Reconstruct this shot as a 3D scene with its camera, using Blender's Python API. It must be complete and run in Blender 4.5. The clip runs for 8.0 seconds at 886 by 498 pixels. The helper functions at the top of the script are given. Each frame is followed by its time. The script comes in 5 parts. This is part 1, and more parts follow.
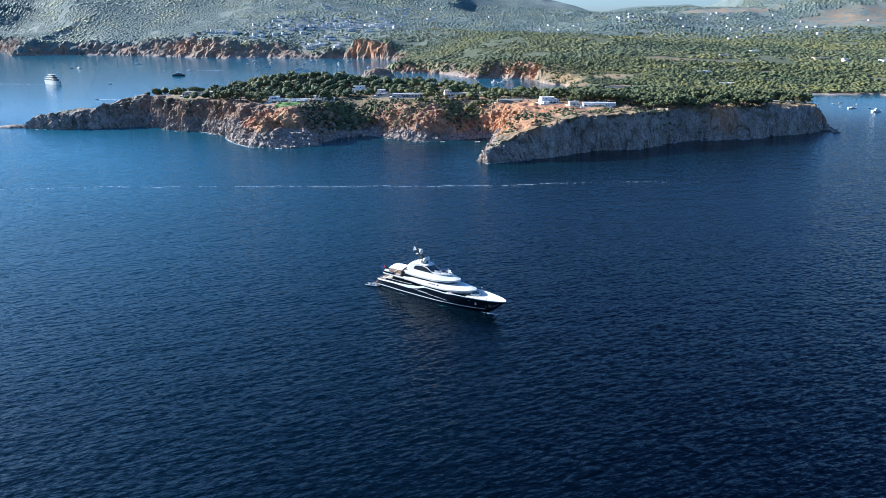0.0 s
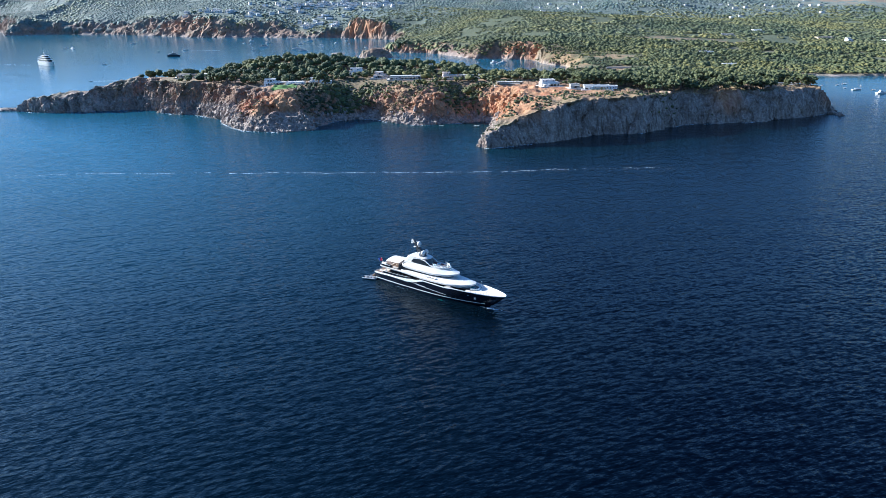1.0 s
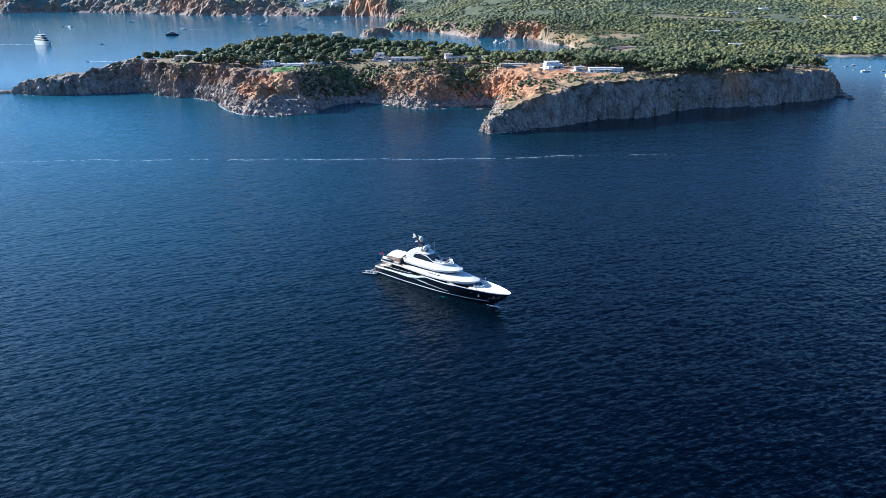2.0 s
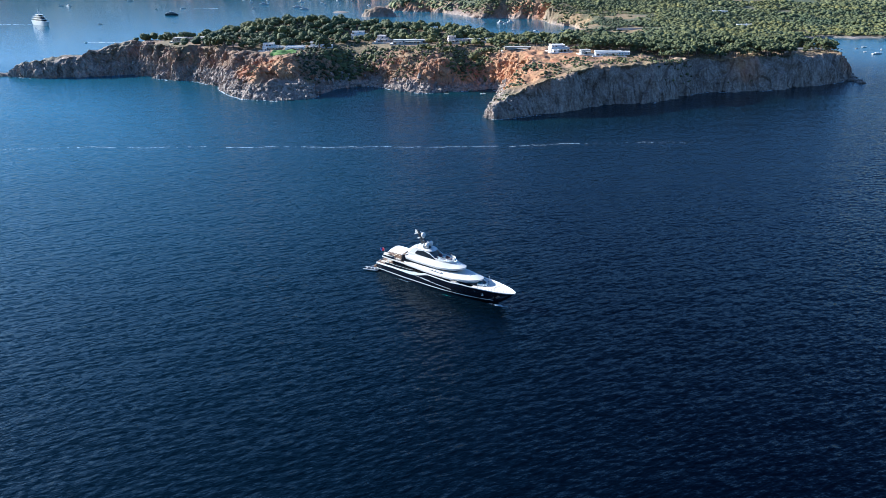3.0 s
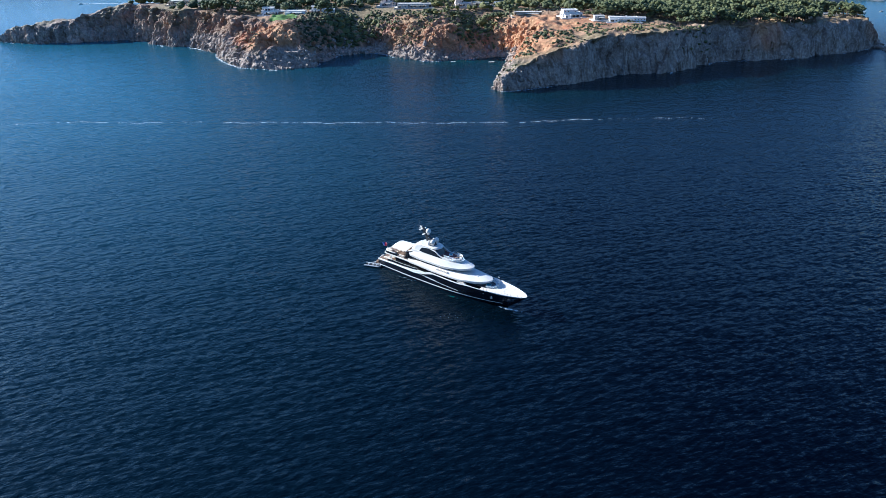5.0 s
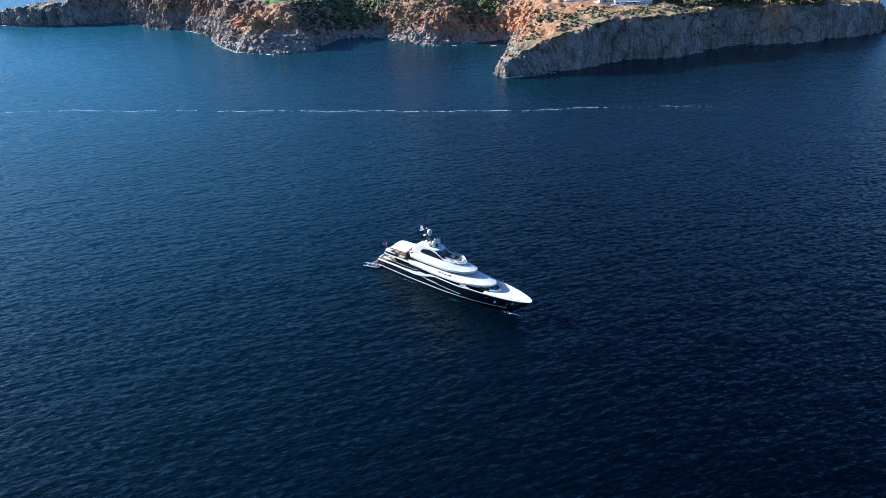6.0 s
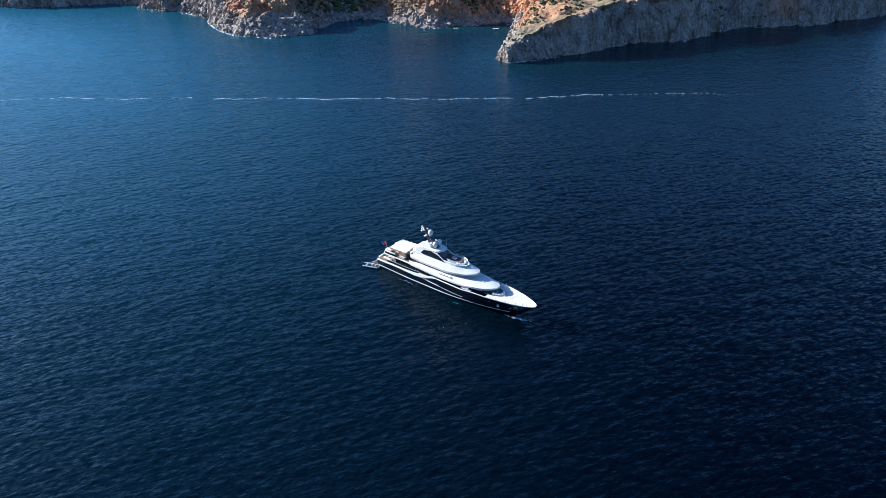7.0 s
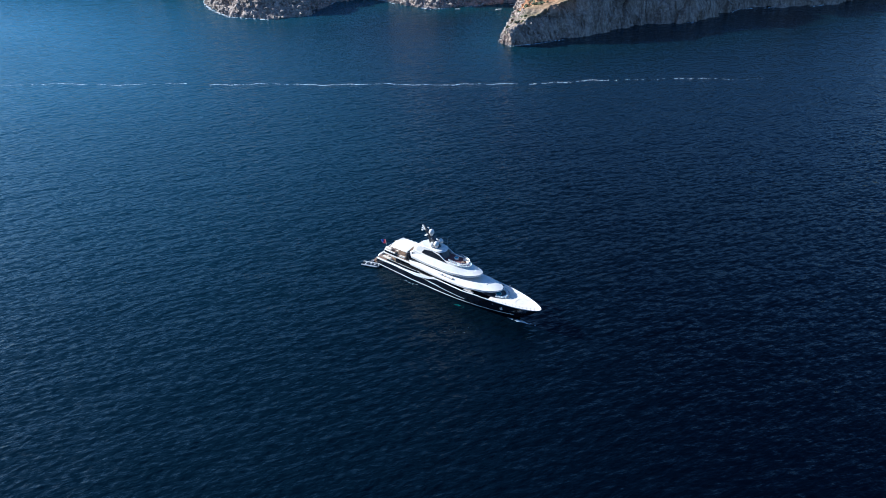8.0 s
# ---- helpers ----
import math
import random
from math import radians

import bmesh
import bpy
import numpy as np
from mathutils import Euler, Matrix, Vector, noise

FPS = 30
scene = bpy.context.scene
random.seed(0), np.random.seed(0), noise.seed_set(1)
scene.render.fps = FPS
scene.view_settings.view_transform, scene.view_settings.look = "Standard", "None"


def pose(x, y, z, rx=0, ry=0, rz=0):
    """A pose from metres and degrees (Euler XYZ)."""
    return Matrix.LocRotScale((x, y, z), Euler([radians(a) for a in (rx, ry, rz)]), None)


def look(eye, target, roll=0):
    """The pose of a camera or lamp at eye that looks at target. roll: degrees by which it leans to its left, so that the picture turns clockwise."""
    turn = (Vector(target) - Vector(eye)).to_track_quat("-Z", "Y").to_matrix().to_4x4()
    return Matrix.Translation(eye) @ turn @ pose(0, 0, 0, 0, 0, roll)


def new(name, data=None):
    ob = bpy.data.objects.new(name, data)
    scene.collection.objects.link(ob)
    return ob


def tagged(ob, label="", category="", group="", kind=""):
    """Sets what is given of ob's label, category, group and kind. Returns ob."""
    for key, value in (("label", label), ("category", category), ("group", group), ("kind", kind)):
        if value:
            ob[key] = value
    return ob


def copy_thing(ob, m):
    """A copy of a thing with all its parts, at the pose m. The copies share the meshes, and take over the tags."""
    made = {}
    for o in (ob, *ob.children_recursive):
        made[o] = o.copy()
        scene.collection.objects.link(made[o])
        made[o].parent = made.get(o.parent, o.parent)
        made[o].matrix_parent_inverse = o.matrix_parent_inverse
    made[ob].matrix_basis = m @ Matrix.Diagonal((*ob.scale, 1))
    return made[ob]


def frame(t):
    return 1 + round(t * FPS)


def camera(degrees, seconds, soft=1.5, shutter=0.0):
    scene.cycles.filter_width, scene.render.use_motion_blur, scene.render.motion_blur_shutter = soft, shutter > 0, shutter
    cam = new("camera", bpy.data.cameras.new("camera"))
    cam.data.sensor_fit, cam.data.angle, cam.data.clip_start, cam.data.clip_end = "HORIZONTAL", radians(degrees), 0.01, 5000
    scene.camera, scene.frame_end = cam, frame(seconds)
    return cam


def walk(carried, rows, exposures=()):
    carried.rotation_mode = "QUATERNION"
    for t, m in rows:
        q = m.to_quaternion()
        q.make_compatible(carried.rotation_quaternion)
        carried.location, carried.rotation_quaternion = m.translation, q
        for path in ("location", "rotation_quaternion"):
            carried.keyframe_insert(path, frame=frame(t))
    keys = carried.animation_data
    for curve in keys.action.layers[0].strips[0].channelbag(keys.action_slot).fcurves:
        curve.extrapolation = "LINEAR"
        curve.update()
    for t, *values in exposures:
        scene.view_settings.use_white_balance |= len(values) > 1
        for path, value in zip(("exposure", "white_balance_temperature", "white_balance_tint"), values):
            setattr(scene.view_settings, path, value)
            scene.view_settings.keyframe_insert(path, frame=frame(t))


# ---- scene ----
cam = camera(65.0, 8.0, soft=0.8)
PATH = [
    (0.0, (0.0, 0.0, 144.97), (0.0, 95.054, 113.911), -0.17),
    (0.5, (0.3, 5.9, 146.5), (0.387, 100.506, 114.085), -0.2),
    (1.0, (0.2, 11.6, 148.3), (0.347, 105.724, 114.533), -0.2),
    (1.5, (-0.1, 17.88, 150.5), (-0.036, 111.472, 115.293), -0.2),
    (3.0, (-0.42, 37.33, 156.54), (-0.88, 129.306, 117.3), -0.17),
    (3.5, (-0.53, 44.11, 158.53), (-1.187, 135.509, 117.944), -0.17),
    (4.0, (-0.62, 51.14, 160.36), (-1.525, 141.94, 118.472), -0.17),
    (4.5, (-0.7, 58.4, 162.0), (-1.857, 148.591, 118.828), -0.19),
    (6.0, (-1.71, 80.92, 167.57), (-3.028, 169.109, 120.433), -0.19),
    (6.5, (-2.0, 88.06, 169.52), (-3.326, 175.533, 121.087), -0.2),
    (7.0, (-2.12, 94.78, 171.5), (-3.558, 181.465, 121.667), -0.24),
    (7.5, (-2.25, 101.55, 173.3), (-3.734, 187.386, 122.009), -0.28),
    (8.0, (-2.34, 108.48, 174.83), (-3.964, 193.476, 122.183), -0.33),
]
walk(cam, [(t, look(eye, target, roll)) for t, eye, target, roll in PATH], exposures=[(0.0, 1.62, 4800, 8), (3.0, 1.55, 4800, 8), (8.0, 1.42, 4800, 8)])

# ---- world, sun, exposure ----
SUN_AZ, SUN_EL = -68.0, 23.0          # clockwise from +y, above the horizon
world = bpy.data.worlds.new("world")
scene.world = world
world.use_nodes = True
wn = world.node_tree.nodes
sky = wn.new("ShaderNodeTexSky")
sky.sky_type = "NISHITA"
sky.sun_disc = False
sky.sun_elevation = radians(SUN_EL)
sky.sun_rotation = radians(SUN_AZ)
sky.altitude = 100
sky.dust_density = 1.0
sky.ozone_density = 5.0
wn["Background"].inputs["Strength"].default_value = 0.065
world.node_tree.links.new(sky.outputs["Color"], wn["Background"].inputs["Color"])
sun = new("sun", bpy.data.lights.new("sun", "SUN"))
sun.data.energy = 5.0
sun.data.angle = radians(0.5)
sun.data.color = (1.0, 0.86, 0.66)
SUN_DIR = Vector((math.sin(radians(SUN_AZ)) * math.cos(radians(SUN_EL)), math.cos(radians(SUN_AZ)) * math.cos(radians(SUN_EL)), math.sin(radians(SUN_EL))))
sun.matrix_world = look(SUN_DIR * 800, (0, 0, 0))


# ---- materials ----
def material(name, rough=0.6, metal=0.0):
    m = bpy.data.materials.new(name)
    m.use_nodes = True
    b = m.node_tree.nodes["Principled BSDF"]
    b.inputs["Roughness"].default_value = rough
    b.inputs["Metallic"].default_value = metal
    return m, m.node_tree.nodes, m.node_tree.links, b


def noise_node(nd, ln, scale, detail=4.0, rough=0.55, src="Object", stretch=None):
    co = nd.new("ShaderNodeTexCoord").outputs[src]
    if stretch:
        mp = nd.new("ShaderNodeMapping")
        mp.vector_type = "TEXTURE"
        mp.inputs["Scale"].default_value = [1 / v for v in stretch[:3]]
        mp.inputs["Rotation"].default_value = (0, 0, radians(stretch[3] if len(stretch) > 3 else 0))
        ln.new(co, mp.inputs["Vector"])
        co = mp.outputs["Vector"]
    n = nd.new("ShaderNodeTexNoise")
    n.inputs["Scale"].default_value = scale
    n.inputs["Detail"].default_value = detail
    n.inputs["Roughness"].default_value = rough
    ln.new(co, n.inputs["Vector"])
    return n.outputs["Fac"]


def ramp(nd, ln, fac, stops):
    r = nd.new("ShaderNodeValToRGB")
    e = r.color_ramp.elements
    while len(e) < len(stops):
        e.new(0.5)
    for k, (p, c) in enumerate(stops):
        e[k].position = p
        e[k].color = (*c, 1) if len(c) == 3 else c
    ln.new(fac, r.inputs["Fac"])
    return r.outputs["Color"]


def mix(nd, ln, fac, a, b, mode="MIX"):
    m = nd.new("ShaderNodeMix")
    m.data_type, m.blend_type = "RGBA", mode
    for sock, v in ((m.inputs[0], fac), (m.inputs[6], a), (m.inputs[7], b)):
        if isinstance(v, (int, float)):
            sock.default_value = v
        elif isinstance(v, tuple):
            sock.default_value = (*v, 1)
        else:
            ln.new(v, sock)
    return m.outputs[2]


def bump(nd, ln, b, height, strength, dist):
    bp = nd.new("ShaderNodeBump")
    bp.inputs["Strength"].default_value = strength
    bp.inputs["Distance"].default_value = dist
    ln.new(height, bp.inputs["Height"])
    ln.new(bp.outputs["Normal"], b.inputs["Normal"])
    return bp


def simple(name, color, rough=0.6, metal=0.0, scale=1.0, vary=0.12, relief=0.0):
    """A paint, cloth or stone of one colour with fine uneven tone."""
    m, nd, ln, b = material(name, rough, metal)
    f = noise_node(nd, ln, scale, 5.0, 0.6)
    lo, hi = (tuple(max(0.0, min(1.0, c * k)) for c in color) for k in (1 - vary, 1 + vary))
    ln.new(ramp(nd, ln, f, [(0.3, lo), (0.7, hi)]), b.inputs["Base Color"])
    if relief:
        bump(nd, ln, b, f, 0.5, relief)
    return m


def attribute(nd, name):
    a = nd.new("ShaderNodeAttribute")
    a.attribute_name = name
    return a.outputs["Fac"]


def water_material():
    m, nd, ln, b = material("sea_water", 0.12)
    b.inputs["IOR"].default_value = 1.33
    b.inputs["Specular IOR Level"].default_value = 0.23
    b.inputs["Specular Tint"].default_value = (0.72, 0.86, 1.0, 1)
    big = noise_node(nd, ln, 0.006, 3.0, 0.5)
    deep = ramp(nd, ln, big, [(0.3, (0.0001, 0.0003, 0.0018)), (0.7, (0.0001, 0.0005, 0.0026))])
    # paler base colour painted in for reflected sky and haze
    deep = mix(nd, ln, attribute(nd, "sheen"), deep, (0.0260, 0.1050, 0.1620))
    ln.new(mix(nd, ln, attribute(nd, "shallow"), deep, (0.006, 0.055, 0.065)), b.inputs["Base Color"])
    a = noise_node(nd, ln, 0.17, 4.0, 0.5, stretch=(0.9, 1.8, 1.0, 20))
    swell = noise_node(nd, ln, 0.03, 2.0, 0.5, stretch=(1.0, 2.2, 1.0, 14))
    ad = nd.new("ShaderNodeMath")
    ad.operation = "MULTIPLY_ADD"
    ad.inputs[1].default_value = 1.2
    ln.new(swell, ad.inputs[0])
    ln.new(a, ad.inputs[2])
    bp = bump(nd, ln, b, ad.outputs[0], 1.0, 0.9)
    ln.new(attribute(nd, "chop"), bp.inputs["Strength"])
    # chop: small facets that lean the surface to and fro
    chop = nd.new("ShaderNodeTexNoise")
    chop.inputs["Scale"].default_value = 0.34
    chop.inputs["Detail"].default_value = 5.0
    chop.inputs["Roughness"].default_value = 0.62
    mp = nd.new("ShaderNodeMapping")
    mp.vector_type = "TEXTURE"
    mp.inputs["Scale"].default_value = (1.0, 0.46, 1.0)
    mp.inputs["Rotation"].default_value = (0, 0, radians(19))
    ln.new(nd.new("ShaderNodeTexCoord").outputs["Object"], mp.inputs["Vector"])
    ln.new(mp.outputs["Vector"], chop.inputs["Vector"])
    off = nd.new("ShaderNodeVectorMath")
    off.operation = "SUBTRACT"
    off.inputs[1].default_value = (0.5, 0.5, 0.5)
    ln.new(chop.outputs["Color"], off.inputs[0])
    calm = nd.new("ShaderNodeVectorMath")
    calm.operation = "SCALE"
    ln.new(off.outputs[0], calm.inputs[0])
    ln.new(attribute(nd, "chop"), calm.inputs["Scale"])
    off = calm
    lean = nd.new("ShaderNodeVectorMath")
    lean.operation = "MULTIPLY_ADD"
    lean.inputs[1].default_value = (0.80, 0.95, 0.0)
    ln.new(off.outputs[0], lean.inputs[0])
    ln.new(bp.outputs["Normal"], lean.inputs[2])
    unit = nd.new("ShaderNodeVectorMath")
    unit.operation = "NORMALIZE"
    ln.new(lean.outputs[0], unit.inputs[0])
    ln.new(unit.outputs[0], b.inputs["Normal"])
    return m


def ground_material():
    """Limestone, red earth, dry grass and scrub, laid out by the sheet's own cover values."""
    m, nd, ln, b = material("coastal_ground", 0.9)
    fine = noise_node(nd, ln, 0.35, 8.0, 0.65)
    mid = noise_node(nd, ln, 0.05, 6.0, 0.6)
    strata = noise_node(nd, ln, 0.07, 7.0, 0.6, stretch=(1.0, 1.0, 0.6))
    rock = mix(nd, ln, 0.5, ramp(nd, ln, fine, [(0.34, (0.050, 0.037, 0.029)), (0.50, (0.235, 0.180, 0.142)), (0.66, (0.50, 0.405, 0.325))]),
               ramp(nd, ln, strata, [(0.38, (0.13, 0.088, 0.064)), (0.62, (0.37, 0.292, 0.232))]))
    earth = mix(nd, ln, 0.55, ramp(nd, ln, fine, [(0.3, (0.17, 0.065, 0.028)), (0.7, (0.52, 0.255, 0.110))]),
                ramp(nd, ln, mid, [(0.35, (0.30, 0.085, 0.032)), (0.65, (0.48, 0.28, 0.13))]))
    grass = ramp(nd, ln, fine, [(0.3, (0.12, 0.085, 0.030)), (0.52, (0.29, 0.180, 0.070)), (0.72, (0.44, 0.29, 0.13))])
    scrub = ramp(nd, ln, fine, [(0.3, (0.052, 0.062, 0.025)), (0.7, (0.105, 0.115, 0.048))])
    soil = mix(nd, ln, 0.5, ramp(nd, ln, fine, [(0.3, (0.085, 0.046, 0.030)), (0.7, (0.34, 0.205, 0.125))]),
               ramp(nd, ln, mid, [(0.35, (0.17, 0.088, 0.060)), (0.65, (0.36, 0.235, 0.130))]))
    col = mix(nd, ln, attribute(nd, "soil"), rock, soil)
    col = mix(nd, ln, attribute(nd, "earth"), col, earth)
    col = mix(nd, ln, attribute(nd, "grass"), col, grass)
    # hills mask turns scrub paler and bluer, haze painted into the ground colour
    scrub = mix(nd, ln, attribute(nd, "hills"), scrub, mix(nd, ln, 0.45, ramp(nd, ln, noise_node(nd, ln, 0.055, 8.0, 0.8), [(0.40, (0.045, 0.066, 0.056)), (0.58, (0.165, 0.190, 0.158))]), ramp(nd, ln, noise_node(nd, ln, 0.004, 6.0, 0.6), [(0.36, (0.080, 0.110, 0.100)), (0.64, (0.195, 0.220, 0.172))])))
    col = mix(nd, ln, attribute(nd, "scrub"), col, scrub)
    blocks = nd.new("ShaderNodeTexVoronoi")
    blocks.inputs["Scale"].default_value = 0.22
    blocks.inputs["Randomness"].default_value = 1.0
    mp = nd.new("ShaderNodeMapping")
    mp.inputs["Scale"].default_value = (1.0, 1.0, 0.55)
    ln.new(nd.new("ShaderNodeTexCoord").outputs["Object"], mp.inputs["Vector"])
    ln.new(mp.outputs["Vector"], blocks.inputs["Vector"])
    crag = nd.new("ShaderNodeMath")
    crag.operation = "MULTIPLY_ADD"
    crag.inputs[1].default_value = -0.32
    ln.new(blocks.outputs["Distance"], crag.inputs[0])
    ln.new(fine, crag.inputs[2])
    ln.new(col, b.inputs["Base Color"])
    bump(nd, ln, b, crag.outputs[0], 0.7, 1.8)
    return m


def foliage_material(name, dark, light, vary=1.0):
    m, nd, ln, b = material(name, 0.85)
    geo = nd.new("ShaderNodeNewGeometry")
    f = noise_node(nd, ln, 1.1, 5.0, 0.7)
    per = ramp(nd, ln, geo.outputs["Random Per Island"], [(0.0, dark), (1.0, light)])
    col = mix(nd, ln, 1.0, per, ramp(nd, ln, f, [(0.3, (0.55, 0.55, 0.5)), (0.7, (1.25, 1.25, 1.1))]), "MULTIPLY") if vary > 0.6 else per
    stand = noise_node(nd, ln, 0.005, 4.0, 0.6)
    col = mix(nd, ln, 1.0, col, ramp(nd, ln, stand, [(0.35, (0.52, 0.66, 0.74)), (0.5, (0.95, 0.97, 1.0)), (0.64, (1.4, 1.22, 0.92))]), "MULTIPLY")
    each = noise_node(nd, ln, 0.075, 2.0, 0.5)
    col = mix(nd, ln, vary, col, ramp(nd, ln, each, [(0.34, (0.68, 0.76, 0.72)), (0.5, (0.95, 0.98, 0.95)), (0.66, (1.25, 1.18, 1.02))]), "MULTIPLY")
    ln.new(col, b.inputs["Base Color"])
    bump(nd, ln, b, f, 0.9 * vary, 0.7)
    return m


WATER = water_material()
GROUND = ground_material()
PINE = foliage_material("pine_needles", (0.055, 0.064, 0.020), (0.140, 0.136, 0.042))
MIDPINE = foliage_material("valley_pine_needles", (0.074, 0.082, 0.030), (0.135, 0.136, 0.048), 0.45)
# distant leaves: haze painted in as a paler, bluer base colour
HAZEPINE = foliage_material("hazed_hill_leaves", (0.085, 0.112, 0.092), (0.148, 0.174, 0.140), 0.4)
SCRUB = foliage_material("scrub_leaves", (0.026, 0.036, 0.011), (0.115, 0.115, 0.036))


# ---- numbers: noise and coast ----
def hash01(i, j, seed):
    h = (i.astype(np.int64) * 374761393 + j.astype(np.int64) * 668265263 + seed * 974711) & 0xFFFFFFFF
    h = ((h ^ (h >> 13)) * 1274126177) & 0xFFFFFFFF
    return ((h ^ (h >> 16)) & 0xFFFFFF) / float(0xFFFFFF)


def vnoise(x, y, seed=0):
    """Smooth noise in -1..1 with a wavelength of about one unit."""
    i, j = np.floor(x), np.floor(y)
    u, v = x - i, y - j
    u, v = u * u * (3 - 2 * u), v * v * (3 - 2 * v)
    a, b = hash01(i, j, seed), hash01(i + 1, j, seed)
    c, d = hash01(i, j + 1, seed), hash01(i + 1, j + 1, seed)
    return ((a * (1 - u) + b * u) * (1 - v) + (c * (1 - u) + d * u) * v) * 2 - 1


def fbm(x, y, size, octaves=4, seed=0, gain=0.5):
    out, amp, tot = 0.0, 1.0, 0.0
    for k in range(octaves):
        out = out + amp * vnoise(x / size + 17.3 * k, y / size - 9.1 * k, seed + k)
        tot += amp
        amp, size = amp * gain, size * 0.5
    return out / tot


def ridged(x, y, size, octaves=4, seed=0):
    out, amp, tot = 0.0, 1.0, 0.0
    for k in range(octaves):
        out = out + amp * (1 - 2 * np.abs(vnoise(x / size + 5.7 * k, y / size + 3.3 * k, seed + k)))
        tot += amp
        amp, size = amp * 0.55, size * 0.5
    return out / tot


def hash3(i, j, k, seed):
    return hash01(i + 57 * k, j - 131 * k, seed)


def vnoise3(p, seed=0):
    """Smooth noise in space, -1..1, wavelength of about one unit."""
    q = np.floor(p)
    u = p - q
    u = u * u * (3 - 2 * u)
    i, j, k = q.T
    a, b, c = u.T
    out = 0.0
    for dk in (0, 1):
        for dj in (0, 1):
            for di in (0, 1):
                out = out + hash3(i + di, j + dj, k + dk, seed) * (a if di else 1 - a) * (b if dj else 1 - b) * (c if dk else 1 - c)
    return out * 2 - 1


def fold3(p, octaves=3, seed=0, gain=0.55):
    """Sharp-crested noise in space."""
    out, amp, tot = 0.0, 1.0, 0.0
    for k in range(octaves):
        out = out + amp * (1 - 2 * np.abs(vnoise3(p * 2.0 ** k + 7.7 * k, seed + k)))
        tot += amp
        amp *= gain
    return out / tot


def blocks3(p, seed=0):
    """Broken blocks: a height for each cell, and the nearness to the joint between two cells."""
    q = np.floor(p)
    best, second, own = np.full(len(p), 9.0), np.full(len(p), 9.0), np.zeros(len(p))
    for dk in (-1, 0, 1):
        for dj in (-1, 0, 1):
            for di in (-1, 0, 1):
                i, j, k = q[:, 0] + di, q[:, 1] + dj, q[:, 2] + dk
                h = hash3(i, j, k, seed)
                d = np.sqrt((i + h - p[:, 0]) ** 2 + (j + hash3(i, j, k, seed + 3) - p[:, 1]) ** 2 + (k + hash3(i, j, k, seed + 5) - p[:, 2]) ** 2)
                near = d < best
                second = np.where(near, best, np.minimum(second, d))
                own = np.where(near, hash3(i, j, k, seed + 9), own)
                best = np.where(near, d, best)
    return own * 2 - 1, np.clip(1 - (second - best) / 0.16, 0, 1)


def step01(a, b, v):
    t = np.clip((v - a) / (b - a), 0, 1)
    return t * t * (3 - 2 * t)


# The shore, walked with the land on its left hand: x, y, height of the cliff top, run from the water to that top.
HEADLAND_SOUTH = [
    (-602, 1012, 20, 8), (-550, 999, 25, 12), (-505, 1006, 27, 16), (-470, 1022, 36, 32), (-440, 1036, 43, 36), (-405, 1014, 40, 30),
    (-368, 980, 40, 25), (-340, 984, 40, 34), (-290, 930, 40, 52), (-268, 886, 39, 78), (-238, 850, 39, 108), (-190, 838, 39, 108),
    (-156, 857, 39, 98), (-137, 920, 40, 60), (-92, 936, 41, 50), (-62, 904, 41, 76), (-29, 882, 41, 90), (10, 897, 41, 64), (58, 913, 41, 46),
]
HEADLAND_CLIFF = [
    (66, 880, 40, 50), (48, 800, 30, 40), (39, 752, 14, 14), (46, 740, 12, 9), (72, 750, 20, 12), (96, 761, 29, 13), (122, 775, 36, 13), (170, 807, 40, 13),
    (245, 830, 41, 13), (300, 885, 38, 14), (366, 892, 37.5, 14), (416, 905, 37.5, 15), (470, 936, 36.5, 15), (522, 964, 34, 16), (536, 985, 33, 20), (552, 1080, 28, 30),
]
EAST_BAY = [
    (600, 1220, 18, 40), (660, 1370, 9, 50), (753, 1459, 3, 25), (903, 1445, 3, 25), (1300, 1400, 8, 60), (3800, 1300, 20, 60), (3800, 5600, 60, 60),
    (-4200, 5600, 60, 60), (-4200, 4000, 60, 60), (-2350, 3790, 70, 70), (-2120, 3560, 80, 70),
]
FAR_SHORE = [
    (-1985, 3312, 62, 110), (-1826, 3412, 48, 120), (-1578, 3396, 50, 150), (-1215, 3209, 84, 170), (-1060, 3110, 80, 160), (-913, 3041, 46, 130), (-756, 3079, 60, 170),
    (-640, 3040, 30, 110), (-528, 3017, 26, 70), (-425, 3055, 40, 50), (-390, 2985, 82, 45), (-260, 2915, 72, 50), (-190, 2858, 36, 60), (-150, 2680, 22, 50), (-175, 2420, 20, 40),
    (-168, 2200, 22, 22), (-122, 2160, 26, 18), (-50, 2130, 28, 80), (20, 2040, 28, 100),
]
HEADLAND_NORTH = [
    (84, 1905, 34, 90), (150, 1925, 44, 50), (226, 1862, 42, 46), (250, 1756, 24, 60), (296, 1688, 22, 60), (292, 1600, 16, 50), (225, 1500, 12, 50),
    (110, 1440, 16, 60), (-60, 1400, 18, 70), (-240, 1350, 18, 70), (-360, 1260, 18, 60), (-450, 1150, 20, 60), (-530, 1070, 22, 34), (-594, 1036, 18, 9),
]
SHORE = np.array(HEADLAND_SOUTH + HEADLAND_CLIFF + EAST_BAY + FAR_SHORE + HEADLAND_NORTH, float)


